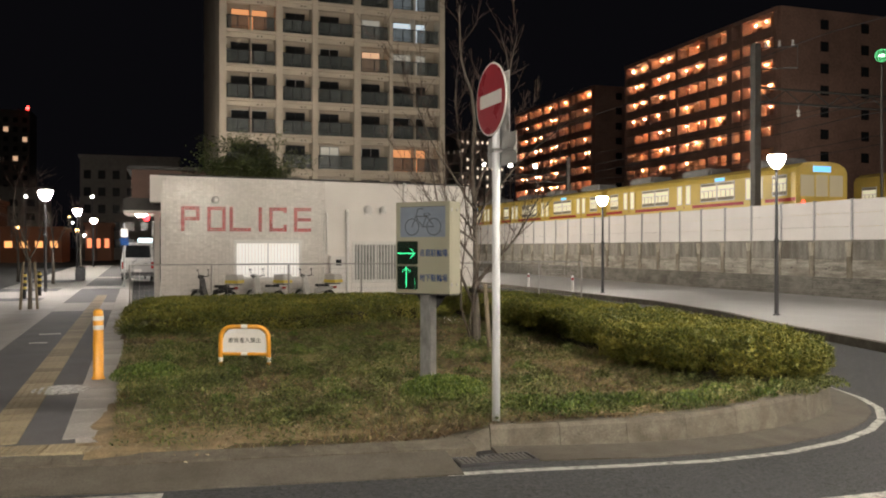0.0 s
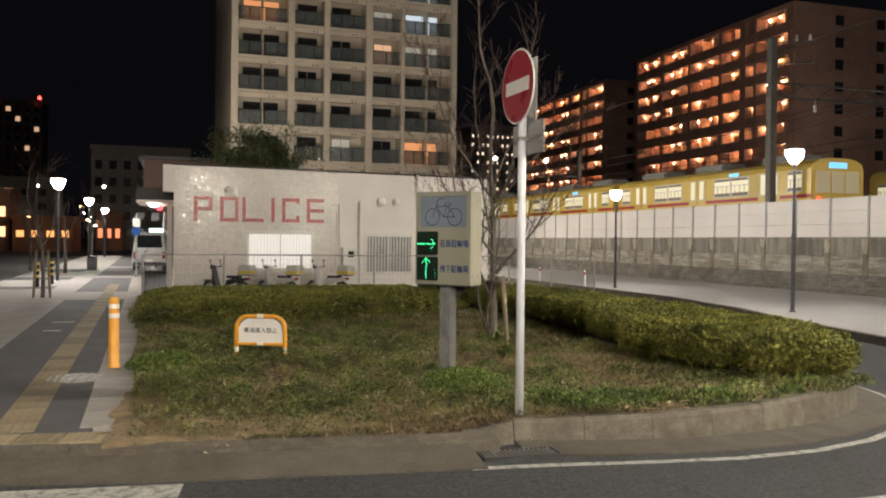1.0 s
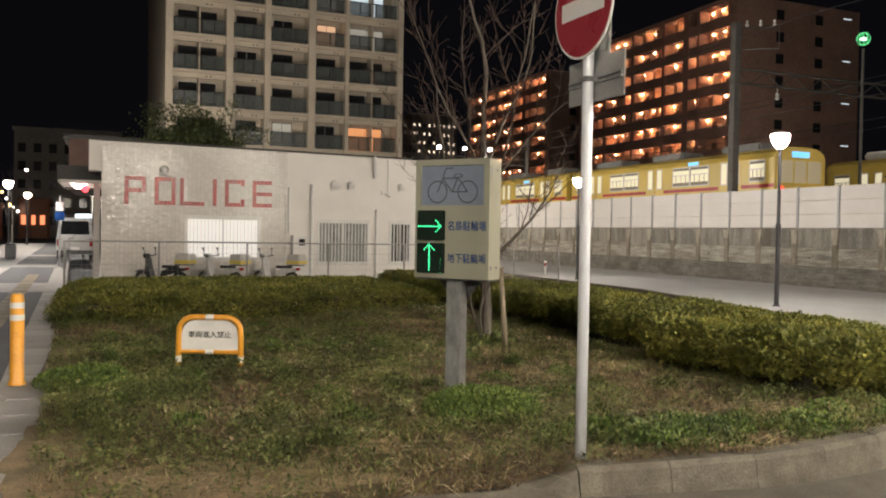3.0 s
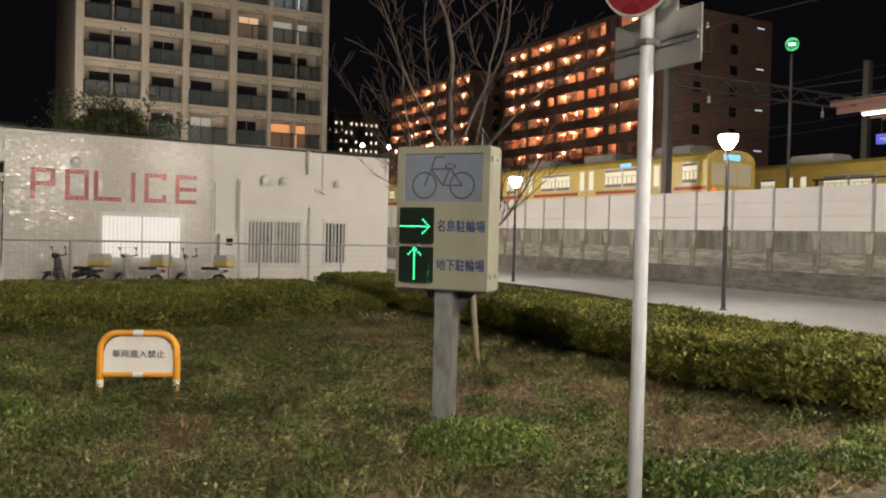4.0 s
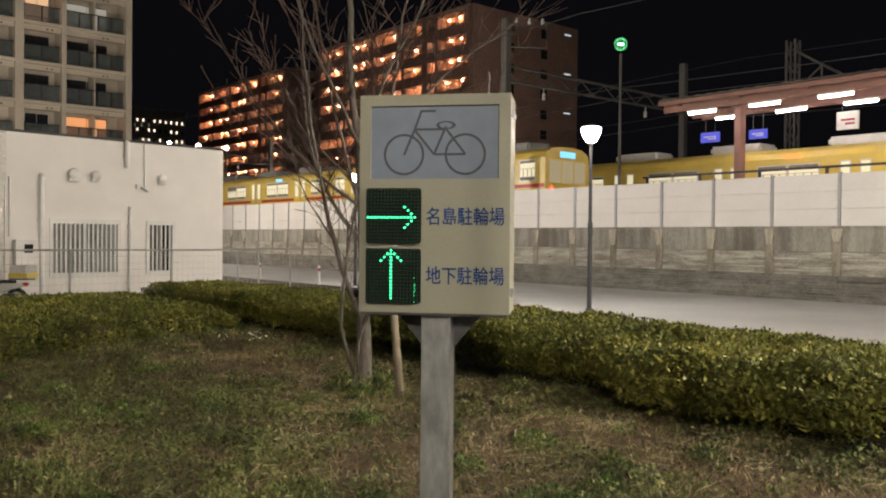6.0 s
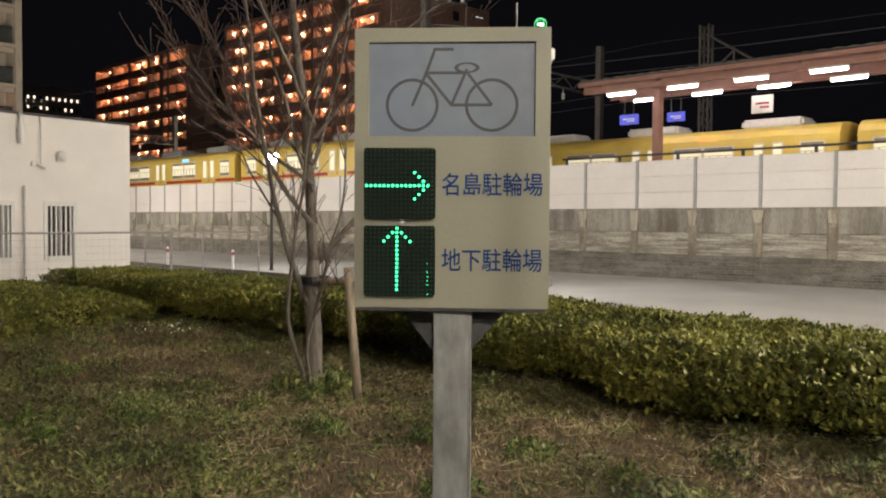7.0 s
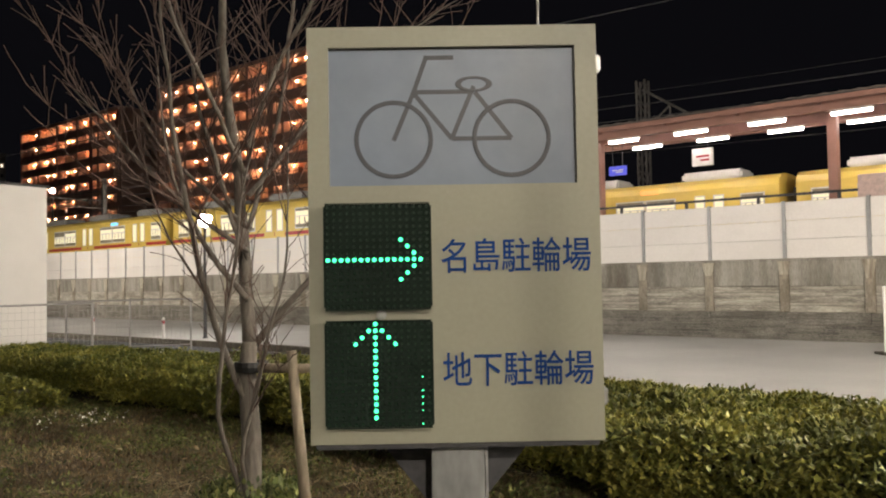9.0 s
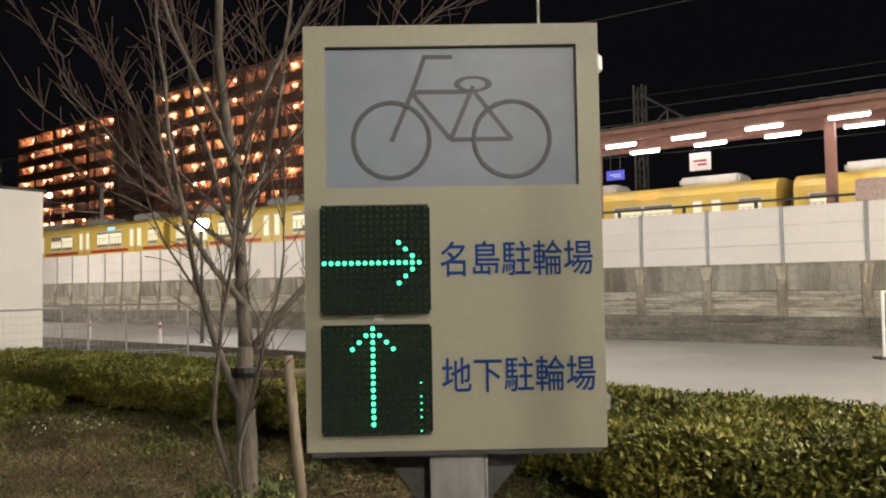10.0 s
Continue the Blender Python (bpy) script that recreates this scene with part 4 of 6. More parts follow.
def car(train, x, y0, y1, front=None, units=None, dz=0.0):
    """One car along y; its rail level is z = 1.64, the lit side faces -x."""
    zr = 1.64
    up = Matrix(((1, 0, 0, x), (0, 0, 1, 0), (0, 1, 0, zr), (0, 0, 0, 1)))
    body = part("car_body", Shape().prism(SECTION, y0 + .15, y1 - .15, up), YELLOW, train, "yellow car body")
    part("red_band", Shape().box(x - 1.348, x - 1.342, y0 + .16, y1 - .16, zr + 1.80, zr + 1.95), RED_BAND, body)
    L = y1 - y0
    plan = []
    for c in (.17, .5, .83):
        plan.append((y0 + L * c - .65, y0 + L * c - .08, "door"))
        plan.append((y0 + L * c + .08, y0 + L * c + .65, "door"))
    for c in (.335, .665):
        for k in range(2):
            p = y0 + L * c - 1.25 + k * 1.3
            plan.append((p, p + 1.16, "window"))
    plan += [(y0 + .7, y0 + 1.5, "window"), (y1 - 1.5, y1 - .7, "window")]
    for p, q, kind in plan:
        z0, z1 = (zr + 2.10 + dz, zr + 2.90 + dz) if kind == "window" else (zr + 2.05 + dz, zr + 2.92 + dz)
        if kind == "door":
            part("door", Shape().box(x - 1.350, x - 1.342, p - .05, q + .05, zr + .95, zr + 3.02), YELLOW, body)
            p, q = p + .13, q - .13
        fr = part("window_frame", Shape().box(x - 1.356, x - 1.343, p - .05, q + .05, z0 - .05, z1 + .05), ALU, body)
        part("pane", Shape().box(x - 1.360, x - 1.357, p, q, z0, z1), CABIN, fr)
        if kind == "window":
            part("sash", Shape().box(x - 1.366, x - 1.361, p, q, z0 + .46, z0 + .50), ALU, fr)
            part("seat_back", Shape().box(x - 1.364, x - 1.361, p, q, z0, z0 + .14), SEAT_GREY, fr)
            part("blind", Shape().box(x - 1.364, x - 1.361, p, q, z1 - (.10 + .16 * (int(p * 7) % 3 == 0)), z1), SEAT_GREY, fr)
            for e in (.22, .5, .8):
                part("grab_pole", Shape().box(x - 1.364, x - 1.361, p + (q - p) * e - .02, p + (q - p) * e + .02, z0 + .141, z0 + .459), SEAT_GREY, fr)
    for c in (.18, .5, .82):
        part("roof_unit", Shape().soft(x - .7, x + .7, y0 + L * c - 1.2, y0 + L * c + 1.2, zr + 3.40, zr + 3.78, .1), units or ROOF_GREY, body)
    for c in (y0 + 2.6, y1 - 2.6):
        part("bogie", Shape().box(x - 1.0, x + 1.0, c - 1.2, c + 1.2, zr + .12, zr + .76).turned([(.43, -.85), (.43, .85)], 16, pose(x, c - .8, zr + .43, 0, 90, 0)).turned([(.43, -.85), (.43, .85)], 16, pose(x, c + .8, zr + .43, 0, 90, 0)), DARK_STEEL, body)
    part("gangway", Shape().box(x - .6, x + .6, y1 - .15, y1 + .15, zr + .9, zr + 2.9), BLACK, body)
    part("side_display", Shape().box(x - 1.352, x - 1.343, y0 + L * .30, y0 + L * .30 + .7, zr + 2.99, zr + 3.14), RED_LED if units else BLUE_LED, body, "glowing destination display")
    if front:
        yf = y0 + .15
        for a, b in ((-1.1, -.4), (-.3, .3), (.4, 1.1)):
            fr = part("front_window", Shape().box(x + a, x + b, yf - .02, yf, zr + 2.0, zr + 2.9), glow("dim lit cab window", (1.0, 0.86, 0.55), 0.16), body)
        part("front_display", Shape().box(x - .45, x + .45, yf - .03, yf - .002, zr + 3.04, zr + 3.27), BLUE_LED if front == "blue" else RED_LED, body, "glowing destination display")
        for a in (-.95, .95):
            part("tail_lamp", Shape().turned([(.09, 0), (.07, .04)], 12, pose(x + a, yf, zr + 1.75, 90)), glow("red tail lamp", (1, .05, .03), 6), body, "red tail lamp")


train = thing("train", "yellow commuter train with lit windows on the near track", "train")
for k in range(3):
    car(train, 26.25, 28.3 + k * 16.3, 28.3 + k * 16.3 + 16, "blue" if k == 0 else None)
train = thing("train", "yellow commuter train with lit windows standing at the platform", "train")
for k in range(3):
    car(train, 33.35, 33.0 - 16.3 * (k + 1), 33.0 - 16.3 * k - .3, None, ALU, -.20)

# ---- platform and canopy ----
PLAT = paint("platform concrete", (0.3, 0.29, 0.28), 0.8, vary=0.2, bump=0.1)
CANOPY = paint("brown red canopy steel", (0.31, 0.165, 0.13), 0.55, vary=0.2, scale=2, bump=0.05)
ROOFING = paint("corrugated canopy roofing", (0.13, 0.11, 0.10), 0.7, vary=0.3, scale=2, bump=0.1)
TUBE = glow("fluorescent tube", (1.0, 0.88, 0.83), 34.0, True)
plat = thing("platform", "concrete station platform with a dark railing", "platform")
part("deck", Shape().box(28.6, 31.7, -12, 27, 1.5, 2.7), PLAT, plat)
for k in range(15):
    y = -8 + k * 2.45
    part("railing_post", Shape().box(28.66, 28.72, y - .05, y + .05, 2.7, 3.92), DARK_STEEL, plat)
part("railing", Shape().box(28.66, 28.71, -12, 26.5, 3.86, 3.94).box(28.66, 28.7, -12, 26.5, 3.2, 3.24), DARK_STEEL, plat)
shelter = thing("platform_canopy", "brown steel platform canopy with rows of bright fluorescent lamps", "canopy")
sh = Shape()
for k in range(150):
    y = -12 + k * .251
    z = .035 if k % 2 else 0.0
    sh.add([(28.5, y, 6.94 + z), (31.9, y, 7.12 + z), (31.9, y + .251, 7.12 + .035 - z), (28.5, y + .251, 6.94 + .035 - z), (28.5, y, 6.89 + z), (31.9, y, 7.07 + z), (31.9, y + .251, 7.07 + .035 - z), (28.5, y + .251, 6.89 + .035 - z)], [(0, 1, 2, 3), (7, 6, 5, 4), (4, 0, 3, 7), (1, 5, 6, 2)])
part("roofing", sh, ROOFING, shelter, "corrugated roofing")
part("fascia", Shape().box(28.55, 28.62, -12, 25.7, 6.72, 6.88).box(31.7, 31.78, -12, 25.7, 6.5, 7.0), CANOPY, shelter)
part("soffit", Shape().box(28.63, 31.69, -12, 25.7, 6.82, 6.88), CANOPY, shelter)
for x in (29.0, 31.0):
    part("purlin", Shape().box(x - .06, x + .06, -12, 25.7, 6.478, 6.818), CANOPY, shelter)
for k in range(14):
    part("rafter", Shape().box(28.63, 31.69, 24.9 - k * 2.58 - .04, 24.9 - k * 2.58 + .04, 6.70, 6.817), CANOPY, shelter)
for y in (-2.5, 6.0, 14.5, 23.0):
    part("column", Shape().soft(29.9, 30.25, y - .15, y + .15, 2.7, 6.56, .02), CANOPY, shelter)
    part("beam", Shape().box(29.07, 30.93, y - .1, y + .1, 6.56, 6.816), CANOPY, shelter)
for k in range(14):
    y = 24.0 - k * 2.58
    for x in (29.0, 31.0):
        lamp = part("lamp_body", Shape().box(x - .08, x + .08, y - .62, y + .62, 6.40, 6.475), ALU, shelter)
        part("tube_lamp", Shape().tube([(x, y - .58, 6.36), (x, y + .58, 6.36)], .05, 6), TUBE, lamp, "bright fluorescent tube")
for x, y, wdt, hgt, z, mt, lab in ((29.4, 23.9, .8, .38, 5.4, glow("blue lit sign", (.07, .08, .5), 1.0), "small blue lit platform sign"), (29.4, 21.9, .7, .34, 5.35, glow("blue lit sign", (.07, .08, .5), 1.0), "small blue lit platform sign"), (29.6, 18.7, .75, .62, 5.55, WHITE_PAINT, "white hanging platform notice sign")):
    sg = thing("platform_sign", lab, "sign")
    part("board", Shape().soft(x, x + .1, y - wdt / 2, y + wdt / 2, z - hgt / 2, z + hgt / 2, .01), mt, sg)
    part("hanger", Shape().tube([(x + .05, y - .2, z + hgt / 2), (x + .05, y - .2, 6.819)], .012, 6).tube([(x + .05, y + .2, z + hgt / 2), (x + .05, y + .2, 6.819)], .012, 6), DARK_STEEL, sg)
    for k in range(2):
        part("writing_bar", Shape().box(x - .005, x - .001, y - wdt * .34, y + wdt * (.3 - .2 * k), z - hgt * (.02 + .22 * k), z + hgt * (.1 - .22 * k)), RED_SIGN if mt == WHITE_PAINT else WHITE_PAINT, sg)
tagged(part("platform_notice", Shape().soft(28.62, 28.65, 12.4, 13.5, 3.3, 4.35, .01), paint("pale pink notice", (0.6, 0.45, 0.42), 0.5, vary=0.2, scale=8)), "pale pink notice board fixed to the platform railing", "notice board")

# ---- overhead line gantries ----
LATTICE = paint("weathered gantry steel", (0.11, 0.105, 0.10), 0.6, 0.4, vary=0.25, bump=0.05)


def gantry(y, x0, x1, top, label):
    g = thing("overhead_gantry", label, "gantry")
    for x in (x0, x1):
        part("mast", Shape().soft(x - .16, x + .16, y - .16, y + .16, 1.5, top, .02), LATTICE, g)
    z = 7.7
    part("chord", Shape().box(x0, x1, y - .06, y + .06, z, z + .08), LATTICE, g)
    part("chord", Shape().box(x0, x1, y - .06, y + .06, z + .6, z + .68), LATTICE, g)
    n = round((x1 - x0) / .8)
    for k in range(n):
        a, b = x0 + (x1 - x0) * k / n, x0 + (x1 - x0) * (k + 1) / n
        zz = (z + .08, z + .6) if k % 2 else (z + .6, z + .08)
        part("brace", Shape().tube([(a, y, zz[0]), (b, y, zz[1])], .025, 6), LATTICE, g)
    for x in (26.25, 33.35):
        part("insulator", Shape().tube([(x, y, z), (x, y, z - .5)], .02, 6).turned([(.06, -.5), (.09, -.42), (.05, -.35), (.09, -.28), (.05, -.2)], 10, pose(x, y, z)), ALU, g)
    part("bracket", Shape().tube([(x0, y, top - 1.1), (x0 + 1.4, y - .9, top - 1.1), (x0 + 1.4, y - .9, top - .2), (x0, y, top - .2)], .035, 6), LATTICE, g)
    for dx in (.35, .8, 1.25):
        part("insulator", Shape().turned([(.05, 0), (.08, .08), (.04, .16), (.07, .22), (.02, .28)], 10, pose(x0 + dx, y - dx * .64, top - .18)), ALU, g)
    return g


gantry(29.8, 24.0, 36.5, 10.2, "grey steel lattice gantry carrying the overhead line")
gantry(72.0, 24.0, 36.5, 10.2, "grey steel lattice gantry carrying the overhead line")
gantry(-6.0, 24.0, 36.5, 10.2, "grey steel lattice gantry carrying the overhead line")
cm = thing("line_mast", "dark lattice mast with a bracket beyond the platform", "mast", pose(36.2, 24.0, 1.5))
for a, b in ((-.2, -.2), (.2, -.2), (.2, .2), (-.2, .2)):
    part("leg", Shape().box(a - .04, a + .04, b - .04, b + .04, 0, 8.8), LATTICE, cm)
for k in range(11):
    for f_ in (-.2, .2):
        part("brace", Shape().tube([(-.2 if k % 2 else .2, f_, .8 * k), (.2 if k % 2 else -.2, f_, .8 * k + .8)], .025, 5).tube([(f_, -.2 if k % 2 else .2, .8 * k), (f_, .2 if k % 2 else -.2, .8 * k + .8)], .025, 5), LATTICE, cm)
part("bracket", Shape().tube([(0, 0, 8.4), (0, -2.6, 6.7)], .06, 6).tube([(0, 0, 6.6), (0, -2.6, 6.6)], .06, 6).tube([(0, -1.3, 7.5), (0, -1.3, 6.6)], .04, 6).tube([(0, -1.3, 7.5), (0, -.2, 6.6)], .04, 6), LATTICE, cm)
for x, z in ((26.25, 7.2), (26.25, 6.75), (33.35, 7.2), (33.35, 6.75), (36.3, 9.9), (24.4, 9.8)):
    pts = [(x, -12 + k * 4.25, z - .35 * (1 - ((k % 9) / 4.5 - 1) ** 2)) for k in range(25)]
    tagged(part("overhead_wire", Shape().tube(pts, .016, 5), DARK_STEEL), "thin dark overhead line wire above the track", "wire")
mast = thing("beacon", "green glowing globe beacon on a slim pole beside the tracks", "beacon", pose(28.75, 27.75, 1.5))
part("pole", Shape().tube([(0, 0, 0), (0, 0, 7.7)], [.07, .05], 10), LATTICE, mast)
GREEN_GLOW = glow("green neon", (0.14, 0.8, 0.30), 0.9)
for k in range(5):
    part("neon_ring", Shape().ring(.26, .012, .012, pose(0, 0, 8.1, 0, 0, 36 * k), 24), GREEN_GLOW, mast, "green neon ring")
part("lamp_bulb", Shape().turned([(.03, -.06), (.12, -.03), (.14, 0), (.12, .03), (.03, .06)], 14, pose(0, 0, 8.1)), glow("pale green bulb", (.6, 1, .7), 4), mast)

# ---- apartment tower ----
TOWER_WALL = paint("cream tower render", (0.50, 0.44, 0.36), 0.75, vary=0.1, scale=.6, fine=6, bump=0.05, dirt=(0.36, 0.32, 0.26), dirt_amount=.4)
RAIL_GLASS = paint("smoked balcony glass", (0.105, 0.12, 0.12), 0.3, vary=0.2, scale=.5, bump=0.0, random=.3)
_n, _l = RAIL_GLASS.node_tree.nodes, RAIL_GLASS.node_tree.links
_clear, _blend = _n.new("ShaderNodeBsdfTransparent"), _n.new("ShaderNodeMixShader")
_blend.inputs[0].default_value = 0.35
_l.new(_n["Principled BSDF"].outputs[0], _blend.inputs[1])
_l.new(_clear.outputs[0], _blend.inputs[2])
_l.new(_blend.outputs[0], _n["Material Output"].inputs[0])
RAIL_FRAME = paint("dark balcony frame", (0.02, 0.02, 0.022), 0.5, vary=.2)
LIT = {"white": glow("lit window white", (0.80, 0.92, 1.0), 0.75), "warm": glow("lit window warm", (1.0, 0.60, 0.36), 0.7), "orange": glow("lit window orange", (1.0, 0.42, 0.17), 0.75), "dim": glow("dim lit window", (0.9, 0.85, 0.72), 0.3)}
tower = thing("apartment_tower", "tall cream apartment tower with dark glass balconies", "building")
TX0, TX1, TY, S0, ST = 3.96, 22.62, 68.0, 10.66, 2.73
BAYS = [(4.5, 8.38, 4), (8.9, 11.3, 3), (11.75, 14.75, 3), (15.3, 17.75, 2), (18.05, 22.2, 4)]
FLOORS = range(-4, 10)
TOP = S0 + ST * 10
part("core", Shape().box(TX0, TX1, TY + 1.5, TY + 30, -.3, TOP + .6), TOWER_WALL, tower, "cream rendered wall")
edges = [TX0] + [c for b in BAYS for c in b[:2]] + [TX1]
for a, b in zip(edges[::2], edges[1::2]):
    part("pier", Shape().box(a, b, TY - .34, TY + 1.496, -.3, TOP + .6), TOWER_WALL, tower)
lit_at = {(3, 0): "orange", (3, 4): "white", (3, 3): "dim", (2, 3): "warm", (2, 4): "dim", (-1, 2): "dim", (-1, 4): "orange", (4, 4): "white"}
for f in FLOORS:
    z = S0 + ST * f
    for i, (a, b, n) in enumerate(BAYS):
        part("balcony_floor", Shape().box(a, b, TY, TY + 1.496, z - .22, z), TOWER_WALL, tower)
        part("lintel", Shape().box(a, b, TY, TY + .3, z + 2.12, z + ST - .224), TOWER_WALL, tower)
        part("slab_nosing", Shape().box(a - .02, b + .02, TY - .26, TY - .002, z - .24, z - .02), TOWER_WALL, tower)
        part("vent", Shape().box(a + (b - a) * .62, a + (b - a) * .62 + .11, TY - .03, TY - .003, z + ST - .5, z + ST - .39).box(a + (b - a) * .62 + .3, a + (b - a) * .62 + .41, TY - .03, TY - .003, z + ST - .5, z + ST - .39), RAIL_FRAME, tower)
        rail = part("balcony_rail", Shape().box(a + .02, b - .02, TY + .02, TY + .08, z + 1.10, z + 1.17), RAIL_FRAME, tower)
        gap = .35 if n == 4 else 0
        cells = []
        if n == 4:
            m = (a + b) / 2
            cells = [(a + .05, (a + m - gap / 2) / 2), ((a + m - gap / 2) / 2, m - gap / 2), (m + gap / 2, (m + gap / 2 + b) / 2), ((m + gap / 2 + b) / 2, b - .05)]
        else:
            cells = [(a + .05 + (b - a - .1) * k / n, a + .05 + (b - a - .1) * (k + 1) / n) for k in range(n)]
        for p, q in cells:
            part("glass_panel", Shape().box(p + .03, q - .03, TY + .03, TY + .06, z + .05, z + 1.10), RAIL_GLASS, rail)
            part("rail_post", Shape().box(p - .035, p + .035, TY - .01, TY + .09, z, z + 1.10), RAIL_FRAME, rail)
            part("rail_bar", Shape().box(p + .036, q - .036, TY + .0, TY + .028, z + .30, z + .34).box(p + .036, q - .036, TY + .0, TY + .028, z + .03, z + .08), RAIL_FRAME, rail)
        wa, wb = a + .45, a + .45 + min(2.9 if n == 4 else 1.6, b - a - .6)
        kind = lit_at.get((f + 0, i))
        win = part("window", Shape().box(wa, wb, TY + 1.45, TY + 1.496, z + .05, z + 2.05), ALU if (f * 3 + i) % 4 == 0 else RAIL_FRAME, tower)
        for p, q in ((wa + .04, (wa + wb) / 2 - .02), ((wa + wb) / 2 + .02, wb - .04)):
            part("pane", Shape().box(p, q, TY + 1.43, TY + 1.448, z + .09, z + 2.0), LIT[kind] if kind and (kind != "white" or p < wa + .1 or i == 4) else GLASS, win)
        if n == 4:
            part("partition", Shape().box((a + b) / 2 - .05, (a + b) / 2 + .05, TY + .1, TY + 1.496, z, z + 2.4), TOWER_WALL, tower)

# ---- brick apartment blocks with lit access corridors ----
BRICK = paint("brown brick cladding", (0.27, 0.165, 0.13), 0.8, vary=0.25, scale=.4, fine=5, bump=0.05)
CORRIDOR = paint("orange corridor wall", (0.54, 0.30, 0.20), 0.7, vary=0.2, scale=.7, fine=5, bump=0.03)
DOOR = paint("brown flat door", (0.22, 0.10, 0.06), 0.6, vary=0.15)
SODIUM = glow("corridor lamp", (1.0, 0.53, 0.28), 170.0, True)
bulb = Shape().turned([(.03, -.08), (.08, -.03), (.08, .03), (.03, .08)], 6).mesh("corridor_lamp", SODIUM)


def block(x, y0, y1, depth, top, floors, bays, label, seed):
    rnd = random.Random(seed)
    g = thing("apartment_block", label, "building")
    part("core", Shape().box(x + 1.5, x + depth, y0, y1, -.3, top), BRICK, g, "brown brick wall")
    part("gable", Shape().box(x, x + 1.496, y0 - .004, y0 + .5, -.3, top), BRICK, g)
    h = (top - 1.0) / floors
    w_ = (y1 - y0) / bays
    part("inner_wall", Shape().box(x + 1.46, x + 1.496, y0 + .5, y1 - .5, 0, top - .3), CORRIDOR, g)
    for k in range(bays + 1):
        if k % 3 == 0 or k == 4:
            y = min(max(y0 + k * w_, y0 + .9), y1 - .3)
            part("pier", Shape().box(x - .1, x + 1.456, y - (.55 if k == 4 else .25), y + (.55 if k == 4 else .25), -.3, top), BRICK, g)
    part("roof_edge", Shape().box(x - .15, x + 1.496, y0 + .504, y1, top - .45, top + .05), BRICK, g)
    for f in range(floors):
        z = .6 + f * h
        part("corridor_floor", Shape().box(x, x + 1.456, y0 + .504, y1, z - .2, z), BRICK, g)
        part("parapet", Shape().box(x - .06, x + .08, y0 + .504, y1, z - .3, z + .98), BRICK, g)
        for k in range(bays):
            yc = y0 + (k + .5) * w_
            if rnd.random() < .93:
                part("corridor_lamp", bulb, None, g, m=pose(x + 1.15, yc + rnd.uniform(-.6, .6), z + h - .45))
            part("flat_door", Shape().box(x + 1.42, x + 1.456, yc - .9, yc, z, z + 2.0), DOOR, g)
            if rnd.random() < .4:
                part("screen", Shape().box(x + .1, x + 1.456, yc + w_ * .3, yc + w_ * .3 + .12, z, z + h - .25), CORRIDOR, g)
    for f in range(1, floors, 1):
        for q in (.30, .62):
            z = .6 + f * h
            part("gable_window", Shape().box(x + depth * q, x + depth * q + 1.2, y0 - .05, y0 - .004, z + .7, z + 1.9), LIT["white"] if rnd.random() < .04 else GLASS, g)
    for f in range(2, floors, 2):
        part("stair_light", Shape().box(x + depth * .86, x + depth * .86 + 1.3, y0 - .03, y0 - .004, .6 + f * h + 1.9, .6 + f * h + 2.05), LIT["white"], g, "stairwell strip light")
    return g


block(69.5, 81.5, 117.0, 19.5, 30.4, 11, 15, "large brown brick apartment block with glowing orange corridors", 1)
block(72.0, 131.5, 167.0, 14.0, 30.4, 11, 15, "farther brown brick apartment block with glowing orange corridors", 2)

# ---- farther town ----
DARK_WALL = paint("dim distant facade", (0.16, 0.15, 0.14), 0.85, vary=0.2, scale=.2, fine=2, bump=0)
SPOT = glow("distant white lamp", (1.0, 0.95, 0.85), 22.0)
SPOT_WARM = glow("distant orange lamp", (1.0, 0.55, 0.2), 14.0)
SPOT_RED = glow("red warning lamp", (1.0, 0.05, 0.04), 9.0)


def far_block(x0, x1, y0, y1, top, label, storeys, cols, lit, mat=DARK_WALL, glowing=None, seed=0, size=.5):
    rnd = random.Random(seed)
    g = thing("distant_building", label, "building")
    part("wall", Shape().box(x0, x1, y0, y1, -.3, top), mat, g)
    part("roof", Shape().box(x0 - .2, x1 + .2, y0 - .2, y1 + .2, top, top + .4), mat, g)
    for f in range(storeys):
        for k in range(cols):
            z = 1.5 + (top - 2) * f / storeys
            x = x0 + (x1 - x0) * (k + .25) / cols
            part("window", Shape().box(x, x + (x1 - x0) / cols * size, y0 - .06, y0 - .004, z, z + (top - 2) / storeys * size), (glowing or LIT["warm"]) if rnd.random() < lit else GLASS, g)
    return g


far_block(70.0, 82.0, 197, 212, 30.5, "distant dark apartment building with rows of white corridor lamps", 13, 9, .6, glowing=glow("white corridor", (1, .80, .6), 1.6), seed=3, size=.3)
far_block(-11.0, 1.5, 120, 135, 13.5, "distant grey apartment building down the street", 5, 7, .06, seed=4)
tall = far_block(-57, -43, 300, 315, 46, "distant tall building with red warning lamps", 14, 5, .03, seed=5)
for x in (-56.5, -43.5):
    part("warning_lamp", Shape().turned([(.1, 0), (.7, .6), (.1, 1.4)], 8, pose(x, 299.5, 46.4)), SPOT_RED, tall, "red warning lamp")
far_block(-40, -20, 150, 165, 11, "distant low building across the street", 4, 8, .2, seed=6)
far_block(-62, -42, 130, 145, 16, "distant dark building across the street", 5, 7, .12, seed=7)
far_block(-17, -11, 100, 108, 3.4, "low orange lit shop across the street", 1, 4, 1.0, mat=paint("orange shop wall", (.2, .07, .03), .7), glowing=glow("shop front", (1, .45, .15), 1.5), seed=8)
SHOP_WALL = paint("brown shop wall", (.22, .10, .06), .7)
